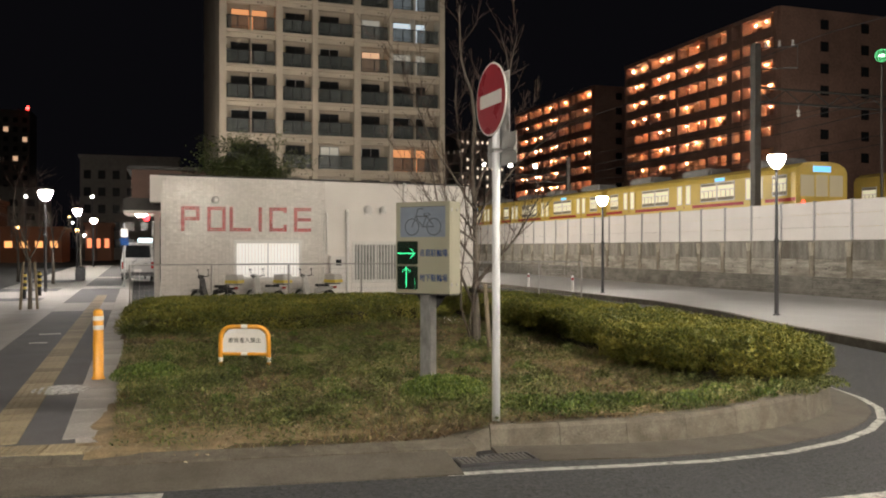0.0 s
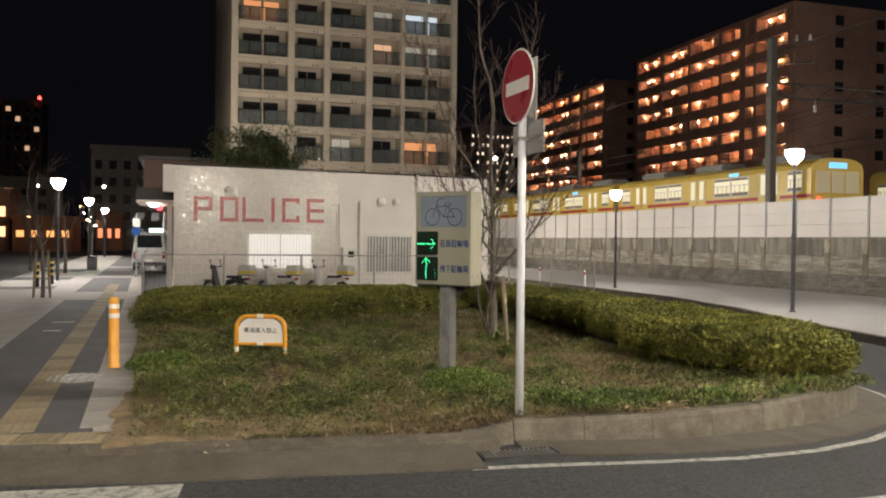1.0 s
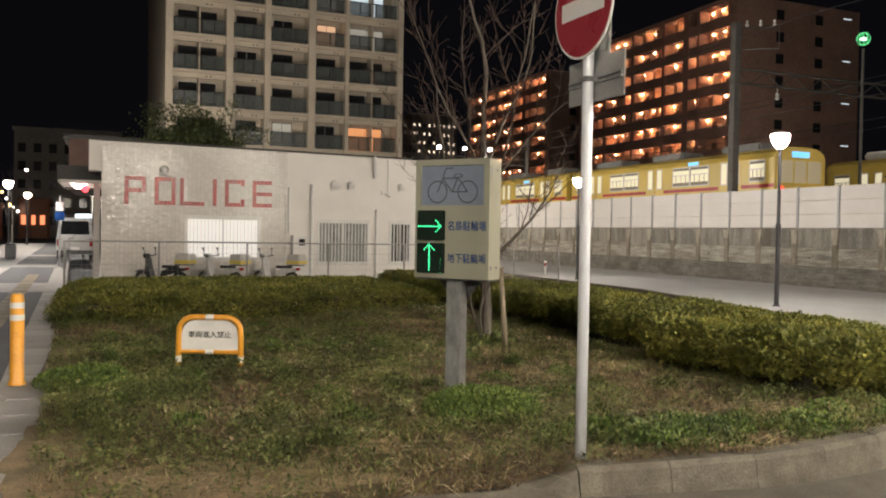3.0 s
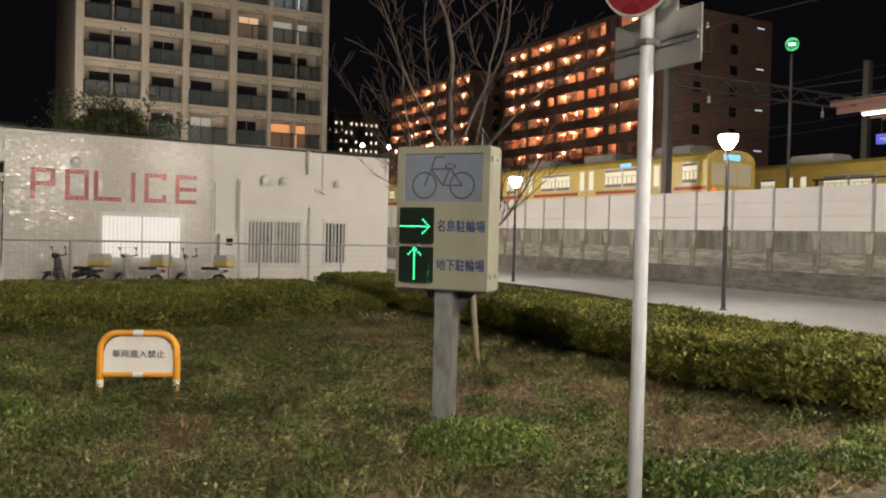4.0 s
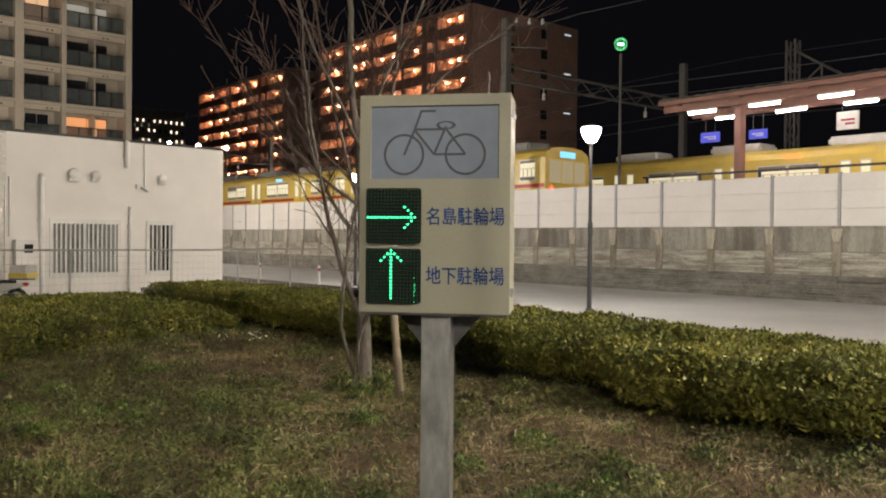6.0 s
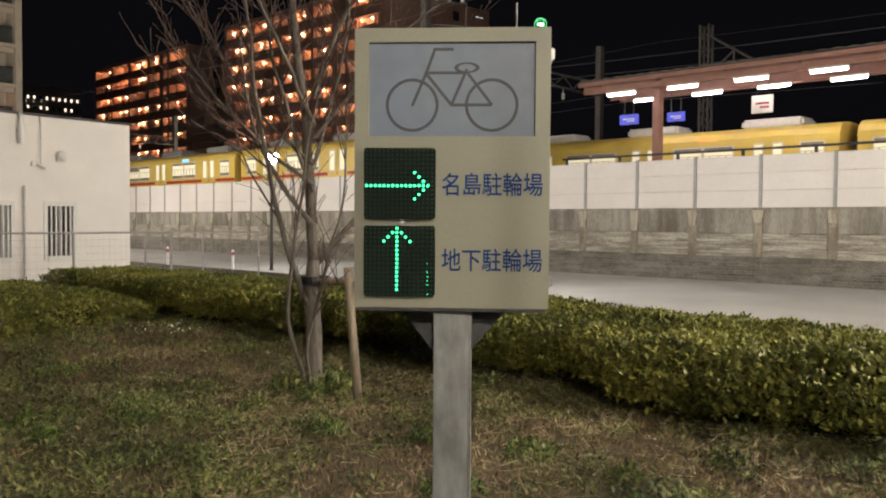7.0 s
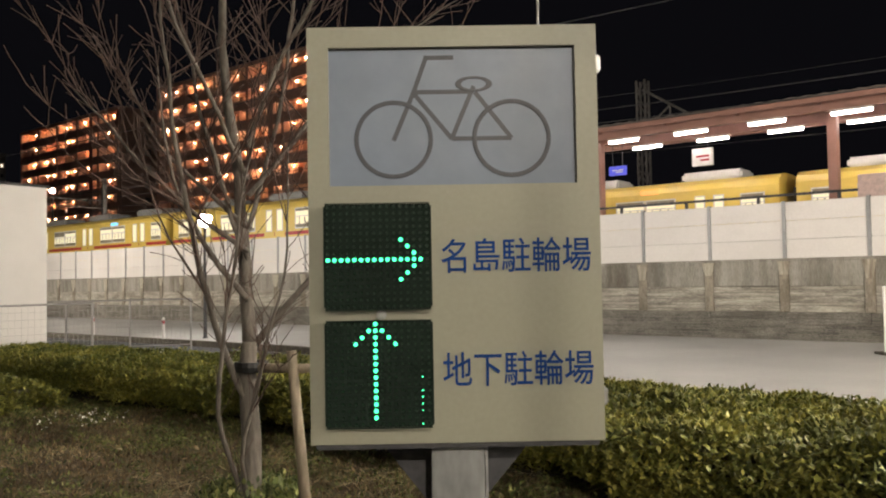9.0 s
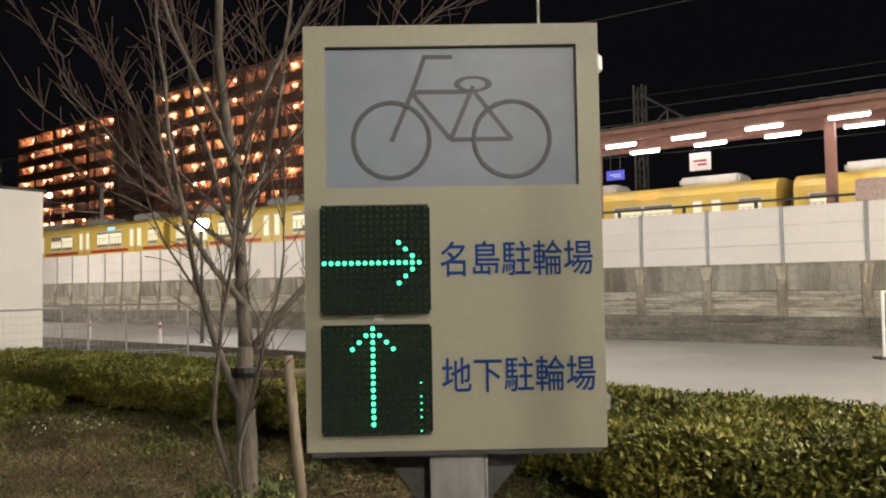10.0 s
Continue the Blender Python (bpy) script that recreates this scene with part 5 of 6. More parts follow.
far_block(-9.6, -6.6, 111, 116, 4.2, "small brown shop with a glowing red front down the street", 1, 3, 1.0, mat=SHOP_WALL, glowing=glow("red shop front", (1, .28, .12), 1.6), seed=12)
far_block(-26.0, -18.0, 104, 110, 6.5, "two-storey brown shop with warm lit windows across the street", 2, 5, .8, mat=SHOP_WALL, glowing=glow("warm shop front", (1, .62, .32), 1.8), seed=13)
far_block(30, 60, 230, 240, 17, "distant dark building beyond the railway", 5, 8, .12, seed=9)
for i in range(3):
    fl = thing("floodlight", "distant white floodlight on a tall mast", "floodlight", pose(43.5 + 4.0 * i, 112, -.3), "floodlights beyond the railway")
    part("mast", Shape().tube([(0, 0, 0), (0, 0, 13.6)], .12, 8), LATTICE, fl)
    part("lamp", Shape().turned([(.05, -.3), (.28, -.15), (.32, 0), (.28, .15), (.05, .3)], 12, pose(0, 0, 13.8)), SPOT, fl, "bright floodlight")
rnd = random.Random(11)
for i in range(60):
    y = rnd.uniform(75, 230)
    x = -0.062 * y - rnd.uniform(.2, .30) * y * rnd.random() - 1
    h = rnd.choice((3.0, 3.6, 4.5, 6.0))
    s = thing("far_street_lamp", "small glowing lamp far down the street", "street lamp", pose(x, y, -.12), "lamps far down the street")
    part("pole", Shape().tube([(0, 0, 0), (0, 0, h)], .05, 6), DARK_STEEL, s)
    part("lamp", Shape().turned([(.04, 0), (.13, .07), (.12, .2), (.02, .24)], 8, pose(0, 0, h)), SPOT if rnd.random() < .5 else SPOT_WARM, s)

# ---- lamps ----
def lamp_head(name, watts, colour):
    return glow(name, colour, watts / (math.pi * .36), True)


for i, (x, y, z, h, watts) in enumerate(PARK):
    lp = thing("park_lamp", "slim dark park lamp with a glowing white bowl head", "lamp", pose(x, y, z), "park lamps")
    part("pole", Shape().turned([(.09, 0), (.09, .02), (.055, .05), (.05, 1.9), (.062, 1.92), (.062, 1.98), (.042, 2.0), (.036, h - .30), (.06, h - .28), (.06, h - .22)], 16), DARK_STEEL, lp, smooth=False)
    part("lamp_head", Shape().turned([(.07, h - .22), (.13, h - .16), (.195, h - .04), (.215, h + .05), (.21, h + .10)], 24), lamp_head("park lamp glass", watts, NEUTRAL), lp, "glowing white glass bowl")
    part("cap", Shape().turned([(.222, h + .102), (.18, h + .15), (.06, h + .18), (0, h + .185)], 24), ALU, lp)
# lamps out of view, most of them added only to brighten what they face
for x, y, h, watts in UNSEEN_LAMPS:
    lp = thing("street_lamp", "tall lamp with a bright head, added out of view", "street lamp", pose(x, y, road_z(x)), "street lamps round the crossing")
    part("pole", Shape().turned([(.12, 0), (.08, .3), (.05, h)], 12), STEEL, lp)
    part("lamp_head", Shape().turned([(.05, h), (.24, h + .05), (.24, h + .18), (.1, h + .3)], 16), lamp_head("unseen lamp glass", watts, WARM), lp, "glowing lamp head")

# ---- along the pavement ----
for x, y in ((-3.80, 27.1), (-3.62, 28.7)):
    b = thing("marker_post", "short black and yellow striped marker post", "bollard", pose(x, y, .004), "striped marker posts")
    part("post", Shape().turned([(.06, 0), (.055, .02), (.055, .72), (.03, .76), (0, .765)], 14), BLACK, b)
    for z in (.28, .46, .64):
        part("band", Shape().turned([(.057, z), (.058, z + .004), (.058, z + .07), (.057, z + .074)], 14), YELLOW_BAND, b)
bin_ = thing("litter_bin", "dark square litter bin on the pavement", "litter bin", pose(-3.6, 41, .004))
part("body", Shape().soft(-.2, .2, -.2, .2, 0, .56, .03), DARK_STEEL, bin_)
part("lid", Shape().soft(-.22, .22, -.22, .22, .562, .62, .03), BLACK, bin_)
sg = thing("street_sign", "blue and white sign on a grey post beside the police entrance", "sign", pose(-1.4, 33.7, -.085))
part("post", Shape().tube([(0, 0, 0), (0, 0, 2.5)], .035, 10), STEEL, sg)
part("board", Shape().soft(-.13, .13, -.04, -.035, 1.98, 2.28, .002), WHITE_PAINT, sg)
part("blue_board", Shape().soft(-.15, .15, -.045, -.038, 1.66, 1.95, .002), BLUE_PRINT, sg)
kiosk = thing("light_box", "white lit advertising box beside the entrance", "light box", pose(-.98, 46.0, -.12))
part("stand", Shape().box(-.05, .05, -.05, .05, 0, 1.5), DARK_STEEL, kiosk)
part("face", Shape().soft(-.36, .36, -.12, .12, 1.5, 2.1, .03), glow("lit white box", (.75, .95, 1.0), 2.0), kiosk)
van = thing("parked_van", "small silver van parked beside the pavement", "van", pose(-1.15, 42.0, -.085))
VAN = paint("silver van paint", (0.42, 0.42, 0.42), 0.3, 0.4, vary=.05, bump=.01)
part("body", Shape().soft(-.72, .72, -1.6, 1.6, .28, 1.05, .08), VAN, van)
part("cabin", Shape().add([(-.70, -1.58, 1.0), (.70, -1.58, 1.0), (.70, 1.3, 1.0), (-.70, 1.3, 1.0), (-.6, -1.45, 1.82), (.6, -1.45, 1.82), (.6, .8, 1.82), (-.6, .8, 1.82)], [(0, 3, 2, 1), (4, 5, 6, 7), (0, 1, 5, 4), (1, 2, 6, 5), (2, 3, 7, 6), (3, 0, 4, 7)]), VAN, van)
part("rear_window", Shape().add([(-.56, -1.578, 1.12), (.56, -1.578, 1.12), (.5, -1.485, 1.68), (-.5, -1.485, 1.68)], [(0, 1, 2, 3)]), GLASS, van)
for x in (-.62, .62):
    part("tail_light", Shape().soft(x - .06, x + .06, -1.62, -1.59, .62, .92, .01), RED_LENS, van)
    for y in (-1.05, 1.05):
        part("wheel", Shape().ring(.2, .075, .08, pose(x, y, .28, 0, 0, 90), 20).turned([(.14, -.06), (.14, .06)], 12, pose(x, y, .28, 0, 90, 0)), BLACK, van)
part("number_plate", Shape().box(-.16, .16, -1.625, -1.605, .48, .60), WHITE_PAINT, van)
part("bumper", Shape().soft(-.7, .7, -1.66, -1.58, .30, .46, .03), DARK_STEEL, van)
low = thing("guard_post", "short red and white post at the plaza edge", "bollard", pose(15.4, 30.0, -.255), "plaza edge posts")
part("post", Shape().turned([(.05, 0), (.045, .6), (.02, .64)], 10), WHITE_PAINT, low)
part("band", Shape().turned([(.049, .45), (.049, .55)], 10), RED_SIGN, low)
for x, y in ((15.3, 34.0),):
    copy_thing(low, pose(x, y, -.255))
gate = thing("mesh_frame", "white steel frame with wire mesh standing on the plaza", "frame", pose(19.67, 11.14, -.27, 0, 0, -51))
part("post", Shape().tube([(0, 0, 0), (0, 0, 1.37)], .034, 12), WHITE_PAINT, gate)
part("post", Shape().tube([(2.4, 0, 0), (2.4, 0, 1.37)], .034, 12), WHITE_PAINT, gate)
for z in (.06, .60, 1.35):
    part("rail", Shape().tube([(.03, 0, z), (2.37, 0, z)], .022, 10), WHITE_PAINT, gate)
part("base", Shape().soft(-.15, 2.6, -.2, .2, 0, .05, .01), CONCRETE, gate)
s_ = Shape()
for k in range(24):
    s_.box(.1 * k, .1 * k + .004, -.002, .002, .08, 1.34)
for k in range(12):
    s_.box(.03, 2.37, -.0045, -.0025, .12 + k * .1, .124 + k * .1)
tagged(part("mesh_panel", s_, WIRE, gate), kind="stuff")

# ---- vegetation ----
def leaf_paint(name, stops, rough=0.5, spread=0.8):
    m, n, l, bsdf = nodes_of(name)
    ramp = n.new("ShaderNodeValToRGB")
    e = ramp.color_ramp.elements
    e[0].position, e[0].color = stops[0][0], (*stops[0][1], 1)
    e[1].position, e[1].color = stops[-1][0], (*stops[-1][1], 1)
    for p, c in stops[1:-1]:
        q = e.new(p)
        q.color = (*c, 1)
    geo, co, nz, mix = n.new("ShaderNodeNewGeometry"), n.new("ShaderNodeTexCoord"), n.new("ShaderNodeTexNoise"), n.new("ShaderNodeMath")
    nz.inputs["Scale"].default_value = 1.3
    l.new(co.outputs["Object"], nz.inputs["Vector"])
    mix.operation = "MULTIPLY_ADD"
    l.new(nz.outputs["Fac"], mix.inputs[0])
    mix.inputs[1].default_value = 1.2
    sub = n.new("ShaderNodeMath")
    sub.operation = "MULTIPLY_ADD"
    l.new(geo.outputs["Random Per Island"], sub.inputs[0])
    sub.inputs[1].default_value, sub.inputs[2].default_value = spread, -0.1 - spread / 2
    l.new(sub.outputs[0], mix.inputs[2])
    l.new(mix.outputs[0], ramp.inputs[0])
    l.new(ramp.outputs[0], bsdf.inputs["Base Color"])
    bsdf.inputs["Roughness"].default_value = rough
    bsdf.inputs["Specular IOR Level"].default_value = 0.35
    return m


HEDGE_LEAF = leaf_paint("hedge leaf", [(0.05, (0.045, 0.056, 0.014)), (0.4, (0.115, 0.127, 0.028)), (0.7, (0.21, 0.207, 0.042)), (0.98, (0.37, 0.33, 0.08))], 0.5, 0.6)
DARK_LEAF = leaf_paint("evergreen leaf", [(0.1, (0.03, 0.045, 0.015)), (0.9, (0.11, 0.13, 0.045))])
GRASS_GREEN = leaf_paint("green grass", [(0.1, (0.028, 0.042, 0.012)), (0.5, (0.095, 0.118, 0.032)), (0.9, (0.225, 0.225, 0.08))], 0.6)
GRASS_DRY = leaf_paint("dry grass", [(0.1, (0.04, 0.028, 0.016)), (0.4, (0.135, 0.09, 0.043)), (0.8, (0.25, 0.175, 0.088)), (0.97, (0.44, 0.34, 0.2))], 0.7)
WEED = leaf_paint("bright weed leaf", [(0.1, (0.024, 0.048, 0.011)), (0.6, (0.085, 0.14, 0.026)), (0.95, (0.21, 0.255, 0.055))], 0.5)
BARK = paint("grey brown bark", (0.11, 0.095, 0.08), 0.9, vary=0.4, scale=8, fine=40, bump=0.8, stretch=(1, 1, .25), dirt=(0.07, 0.06, 0.045))
TWIGS = paint("reddish winter twig", (0.075, 0.048, 0.038), 0.85, vary=0.3, scale=6, bump=0.2)
HEDGE_SHADE = paint("painted hedge inner shade", (0.03, 0.026, 0.014), 0.95, vary=0.4, scale=8, fine=40, bump=0.8)


def leaves(points, size, mat, name, rng, lift=0.35):
    """Small folded leaves, each its own island of two triangles, at the given points."""
    p = np.asarray(points)
    n = len(p)
    a, t = rng.uniform(0, 2 * np.pi, n), rng.normal(lift, .5, n)
    s = size * rng.uniform(.6, 1.25, n)
    d = np.stack([np.cos(a) * np.cos(t), np.sin(a) * np.cos(t), np.sin(t)], 1)
    side = np.stack([-np.sin(a), np.cos(a), rng.normal(0, .4, n)], 1)
    side /= np.linalg.norm(side, axis=1)[:, None]
    v = np.empty((n, 4, 3))
    v[:, 0] = p
    v[:, 1] = p + (d * .5 + side * .26) * s[:, None]
    v[:, 2] = p + d * s[:, None]
    v[:, 3] = p + (d * .5 - side * .26) * s[:, None]
    return fused(v.reshape(-1, 3), np.arange(n * 4).reshape(n, 4), name, mat)


def inside_many(x, y, poly):
    c = np.zeros(x.shape, bool)
    for (x0, y0), (x1, y1) in zip(poly, poly[1:] + poly[:1]):
        if y0 != y1:
            c ^= ((y0 > y) != (y1 > y)) & (x < (x1 - x0) * (y - y0) / (y1 - y0) + x0)
    return c


def edge_distance(x, y, poly):
    best = np.full(x.shape, 1e9)
    for (ax, ay), (bx_, by_) in zip(poly, poly[1:] + poly[:1]):
        dx, dy = bx_ - ax, by_ - ay
        t = np.clip(((x - ax) * dx + (y - ay) * dy) / (dx * dx + dy * dy), 0, 1)
        best = np.minimum(best, np.hypot(x - ax - t * dx, y - ay - t * dy))
    return best


def hedge(poly, height, count, size, seed, label, rag=.07, slope=.30, undercut=0.0):
    rng = np.random.default_rng(seed)
    g = thing("hedge", label, "hedge")
    xs_, ys_ = [p[0] for p in poly], [p[1] for p in poly]
    n = count * 3
    x, y = rng.uniform(min(xs_) - .08, max(xs_) + .08, n), rng.uniform(min(ys_) - .08, max(ys_) + .08, n)
    ok = inside_many(x, y, poly)
    d = edge_distance(x, y, poly) * np.where(ok, 1, -1)
    bump = np.array([noise.noise((a * 1.6, b * 1.6, seed)) * .5 + noise.noise((a * 5, b * 5, seed)) * .5 for a, b in zip(x, y)])
    keep = d > -.05 + bump * rag
    x, y, d, bump = x[keep], y[keep], np.maximum(d[keep], 0), bump[keep]
    h = height * (1 + .24 * bump) * np.clip((d + .05) / slope, 0, 1) ** .25
    shell = rng.random(len(x))
    foot = undercut * (1 + .9 * bump) * np.clip(1 - d / .26, 0, 1)
    z = np.where(d < .22, foot + np.maximum(h - foot, .02) * rng.uniform(.06, 1.0, len(x)), h - np.abs(rng.normal(0, .05, len(x)))) + np.where(shell > .985, rng.uniform(0, .05, len(x)), 0)
    pts = np.stack([x, y, z + .02], 1)
    tagged(part("foliage", leaves(pts, size, HEDGE_LEAF, "foliage", rng), None, g, "dense small olive green leaves"), kind="stuff")
    # dark solid blocks stand in for the shade inside and stop see-through
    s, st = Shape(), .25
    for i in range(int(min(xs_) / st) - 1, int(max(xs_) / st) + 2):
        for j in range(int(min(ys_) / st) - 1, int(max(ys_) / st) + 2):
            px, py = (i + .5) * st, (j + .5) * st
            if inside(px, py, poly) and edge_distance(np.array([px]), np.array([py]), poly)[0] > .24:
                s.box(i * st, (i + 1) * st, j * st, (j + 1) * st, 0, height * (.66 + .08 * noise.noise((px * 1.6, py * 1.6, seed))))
    part("shade_core", s, HEDGE_SHADE, g, "dark blocks painted as inner hedge shade")
    return g


HEDGE_R = [(5.45, 8.3), (5.9, 7.55), (6.65, 7.38), (7.1, 7.75), (7.45, 8.6), (7.7, 9.6), (7.8, 12), (7.8, 15), (7.6, 18), (7.2, 20.6), (5.9, 20.6), (6.0, 17), (5.95, 14), (5.85, 11.5), (5.75, 10.4), (5.38, 9.6)]
HEDGE_B = [(-.45, 15.2), (.6, 14.9), (2.4, 15.1), (4.4, 16.3), (5.85, 17.0), (5.85, 20.6), (-.65, 20.6)]
hedge(HEDGE_R, .48, 190000, .044, 1, "dense olive green clipped hedge inside the kerb", .12, .12, .15)
hedge(HEDGE_B, .37, 70000, .055, 2, "low rough olive green hedge before the fence", .5, .85)

# grass
rng = np.random.default_rng(9)


def blades(count, mat, name, tall, width, test, region, seed):
    r = np.random.default_rng(seed)
    x, y = r.uniform(region[0], region[1], count), r.uniform(region[2], region[3], count)
    keep = inside_many(x, y, LAWN)
    x, y = x[keep], y[keep]
    keep = np.array([test(a, b) > r.random() for a, b in zip(x, y)])
    x, y = x[keep], y[keep]
    n = len(x)
    z = np.array([lawn_z(a, b) for a, b in zip(x, y)])
    a = r.uniform(0, 2 * np.pi, n)
    h, wd = tall * r.uniform(.35, 1.3, n), width * r.uniform(.6, 1.4, n)
    ln = r.uniform(.4, 2.6, n) * h
    v = np.empty((n, 3, 3))
    sx, sy = -np.sin(a) * wd, np.cos(a) * wd
    v[:, 0] = np.stack([x - sx, y - sy, z - .004], 1)
    v[:, 1] = np.stack([x + sx, y + sy, z - .004], 1)
    v[:, 2] = np.stack([x + np.cos(a) * ln, y + np.sin(a) * ln, z + h], 1)
    return fused(v.reshape(-1, 3), np.arange(n * 3).reshape(n, 3), name, mat)


def greenness(x, y):
    g = .31 + .9 * noise.noise((x * .55, y * .55, 7.0)) + .5 * noise.noise((x * 2.3, y * 2.3, 1.0))
    if x < 2.2 and y < 13.5:
        g += .42 - .16 * max(x, 0)
    if x > 3.4 and 7.2 < y < 15:
        g -= .02
    if y < 7.7 and x < 2.2:
        g -= .45
    return g


def dryness(x, y):
    d = .75 - .5 * greenness(x, y)
    if y < 6.9 and x < 1.5:
        d *= .35
    return d


near = (-.8, 8.4, 6.2, 17.2)
tagged(part("grass", blades(210000, GRASS_GREEN, "grass", .034, .0045, greenness, near, 1), None), "patchy short green winter grass on the lawn", "grass", kind="stuff")
tagged(part("dry_grass", blades(260000, GRASS_DRY, "dry_grass", .03, .0042, dryness, near, 2), None), "brown dry grass stems over the lawn", "grass", kind="stuff")


def tufted(x, y):
    """Coarse bunch grass towards the kerb ramp and in scattered tufts."""
    g = .55 * noise.noise((x * 3.1, y * 3.1, 9.0)) + .25 * noise.noise((x * 8, y * 8, 2.0))
    return g + (.25 if 1.2 < x < 2.7 and y < 7.9 else -.06)


tagged(part("tuft_grass", blades(70000, GRASS_GREEN, "tuft_grass", .075, .0042, tufted, (-.2, 6.0, 6.6, 12.5), 12), None), "coarse green bunch grass in tufts on the lawn", "grass", kind="stuff")
tagged(part("dry_tuft_grass", blades(50000, GRASS_DRY, "dry_tuft_grass", .065, .0036, tufted, (-.2, 6.0, 6.6, 12.5), 13), None), "coarse straw-coloured bunch grass in tufts on the lawn", "grass", kind="stuff")


def low_leaves(count, mat, name, size, bias, seed):
    r = np.random.default_rng(seed)
    x, y = r.uniform(near[0], near[1], count), r.uniform(near[2], near[3], count)
    keep = inside_many(x, y, LAWN)
    x, y = x[keep], y[keep]
    g = np.array([greenness(a, b) - .05 + 1.5 * noise.noise((a * 4.2, b * 4.2, 5.0)) + .7 * noise.noise((a * 11, b * 11, 2.0)) for a, b in zip(x, y)])
    keep = g + bias > r.random(len(x)) * 1.1
    x, y, g = x[keep], y[keep], g[keep]
    z = np.array([lawn_z(a, b) for a, b in zip(x, y)]) + .012 + np.clip(g, 0, 1.3) * .085 * r.random(len(x))
    return leaves(np.stack([x, y, z], 1), size, mat, name, r, .25)


tagged(part("clover", low_leaves(300000, GRASS_GREEN, "clover", .034, -.06, 31), None), "low clumpy green clover leaves on the lawn", "clover", kind="stuff")


def straws(count, region, seed):
    """Long pale dead stems lying over the ground."""
    r = np.random.default_rng(seed)
    x, y = r.uniform(region[0], region[1], count), r.uniform(region[2], region[3], count)
    keep = inside_many(x, y, LAWN)
    x, y = x[keep], y[keep]
    keep = np.array([noise.noise((a * 1.9, b * 1.9, 4.0)) + .15 > r.uniform(-.3, .6) for a, b in zip(x, y)])
    x, y = x[keep], y[keep]
    n = len(x)
    z = np.array([lawn_z(a, b) for a, b in zip(x, y)]) + r.uniform(.01, .05, n)
    a, L, wd = r.uniform(0, 2 * np.pi, n), r.uniform(.05, .20, n), r.uniform(.0016, .0032, n)
    dz = r.normal(.01, .025, n)
    v = np.empty((n, 3, 3))
    v[:, 0] = np.stack([x + np.sin(a) * wd, y - np.cos(a) * wd, z], 1)
    v[:, 1] = np.stack([x - np.sin(a) * wd, y + np.cos(a) * wd, z + .002], 1)
    v[:, 2] = np.stack([x + np.cos(a) * L, y + np.sin(a) * L, z + dz], 1)
    return fused(v.reshape(-1, 3), np.arange(n * 3).reshape(n, 3), "straw", STRAW)


STRAW = leaf_paint("dead straw", [(0.1, (0.10, 0.075, 0.04)), (0.5, (0.25, 0.195, 0.11)), (0.95, (0.46, 0.39, 0.25))], .7)
tagged(part("straw", straws(30000, (-.3, 7.5, 6.5, 13.0), 41), None), "long pale dead grass stems lying on the lawn", "straw", kind="stuff")

# trodden earth along the front edge and the footway
for cx_, cy_, rx_, ry_, sd in ((.55, 7.15, .95, .42, 1), (1.3, 6.93, .4, .16, 2), (-.2, 8.1, .22, .9, 3), (-.28, 12.5, .16, 2.0, 4), (1.7, 7.6, .35, .16, 5)):
    ring_, fan = [], Shape()
    for k in range(40):
        a = 2 * math.pi * k / 40
        f_ = 1 + .45 * noise.noise((math.cos(a) * 2.2, math.sin(a) * 2.2, sd * 5.1)) + .2 * noise.noise((math.cos(a) * 7, math.sin(a) * 7, sd * 3.3))
        ring_.append((cx_ + rx_ * f_ * math.cos(a), cy_ + ry_ * f_ * math.sin(a)))
    verts_, faces_ = [], []
    for q_ in (1.0, .75, .5, .25):
        for px_, py_ in ring_:
            x_, y_ = cx_ + (px_ - cx_) * q_, cy_ + (py_ - cy_) * q_
            z_ = max(lawn_z(x_, y_), .009 if x_ < .05 else -1) if y_ > 6.78 - .13 * x_ else -.03
            verts_.append((x_, y_, z_ + .012 * (1 - q_) + .003))
    verts_.append((cx_, cy_, max(lawn_z(cx_, cy_), .009 if cx_ < .05 else -1) + .012))
    for j_ in range(3):
        faces_ += [(j_ * 40 + k, j_ * 40 + (k + 1) % 40, (j_ + 1) * 40 + (k + 1) % 40, (j_ + 1) * 40 + k) for k in range(40)]
    faces_ += [(120 + k, 120 + (k + 1) % 40, 160) for k in range(40)]
    tagged(part("bare_soil", fan.add(verts_, faces_), BARE_SOIL, smooth=True), "patch of trodden tan bare soil at the lawn edge", "soil", kind="stuff")


def clump(x, y, r, h, n, size, mat, seed, name, label):
    q = np.random.default_rng(seed)
    a, d = q.uniform(0, 2 * np.pi, n), r * np.sqrt(q.random(n))
    px, py = x + np.cos(a) * d, y + np.sin(a) * d
    hz = h * np.sqrt(np.maximum(0, 1 - (d / r) ** 2)) * q.uniform(.15, 1.05, n)
    pz = np.array([lawn_z(i, j) for i, j in zip(px, py)])
    tagged(part(name, leaves(np.stack([px, py, pz + hz], 1), size, mat, name, q, .8), None), label, "plant", kind="stuff")


clump(2.80, 8.25, .46, .17, 11000, .030, WEED, 1, "weed_clump", "bushy bright green weed clump below the sign")
clump(-.02, 10.25, .42, .15, 5000, .032, WEED, 2, "weed_clump", "bushy green weed clump beside the footway")
clump(.45, 9.6, .5, .09, 4200, .028, GRASS_GREEN, 3, "weed_clump", "low green weeds in the grass")
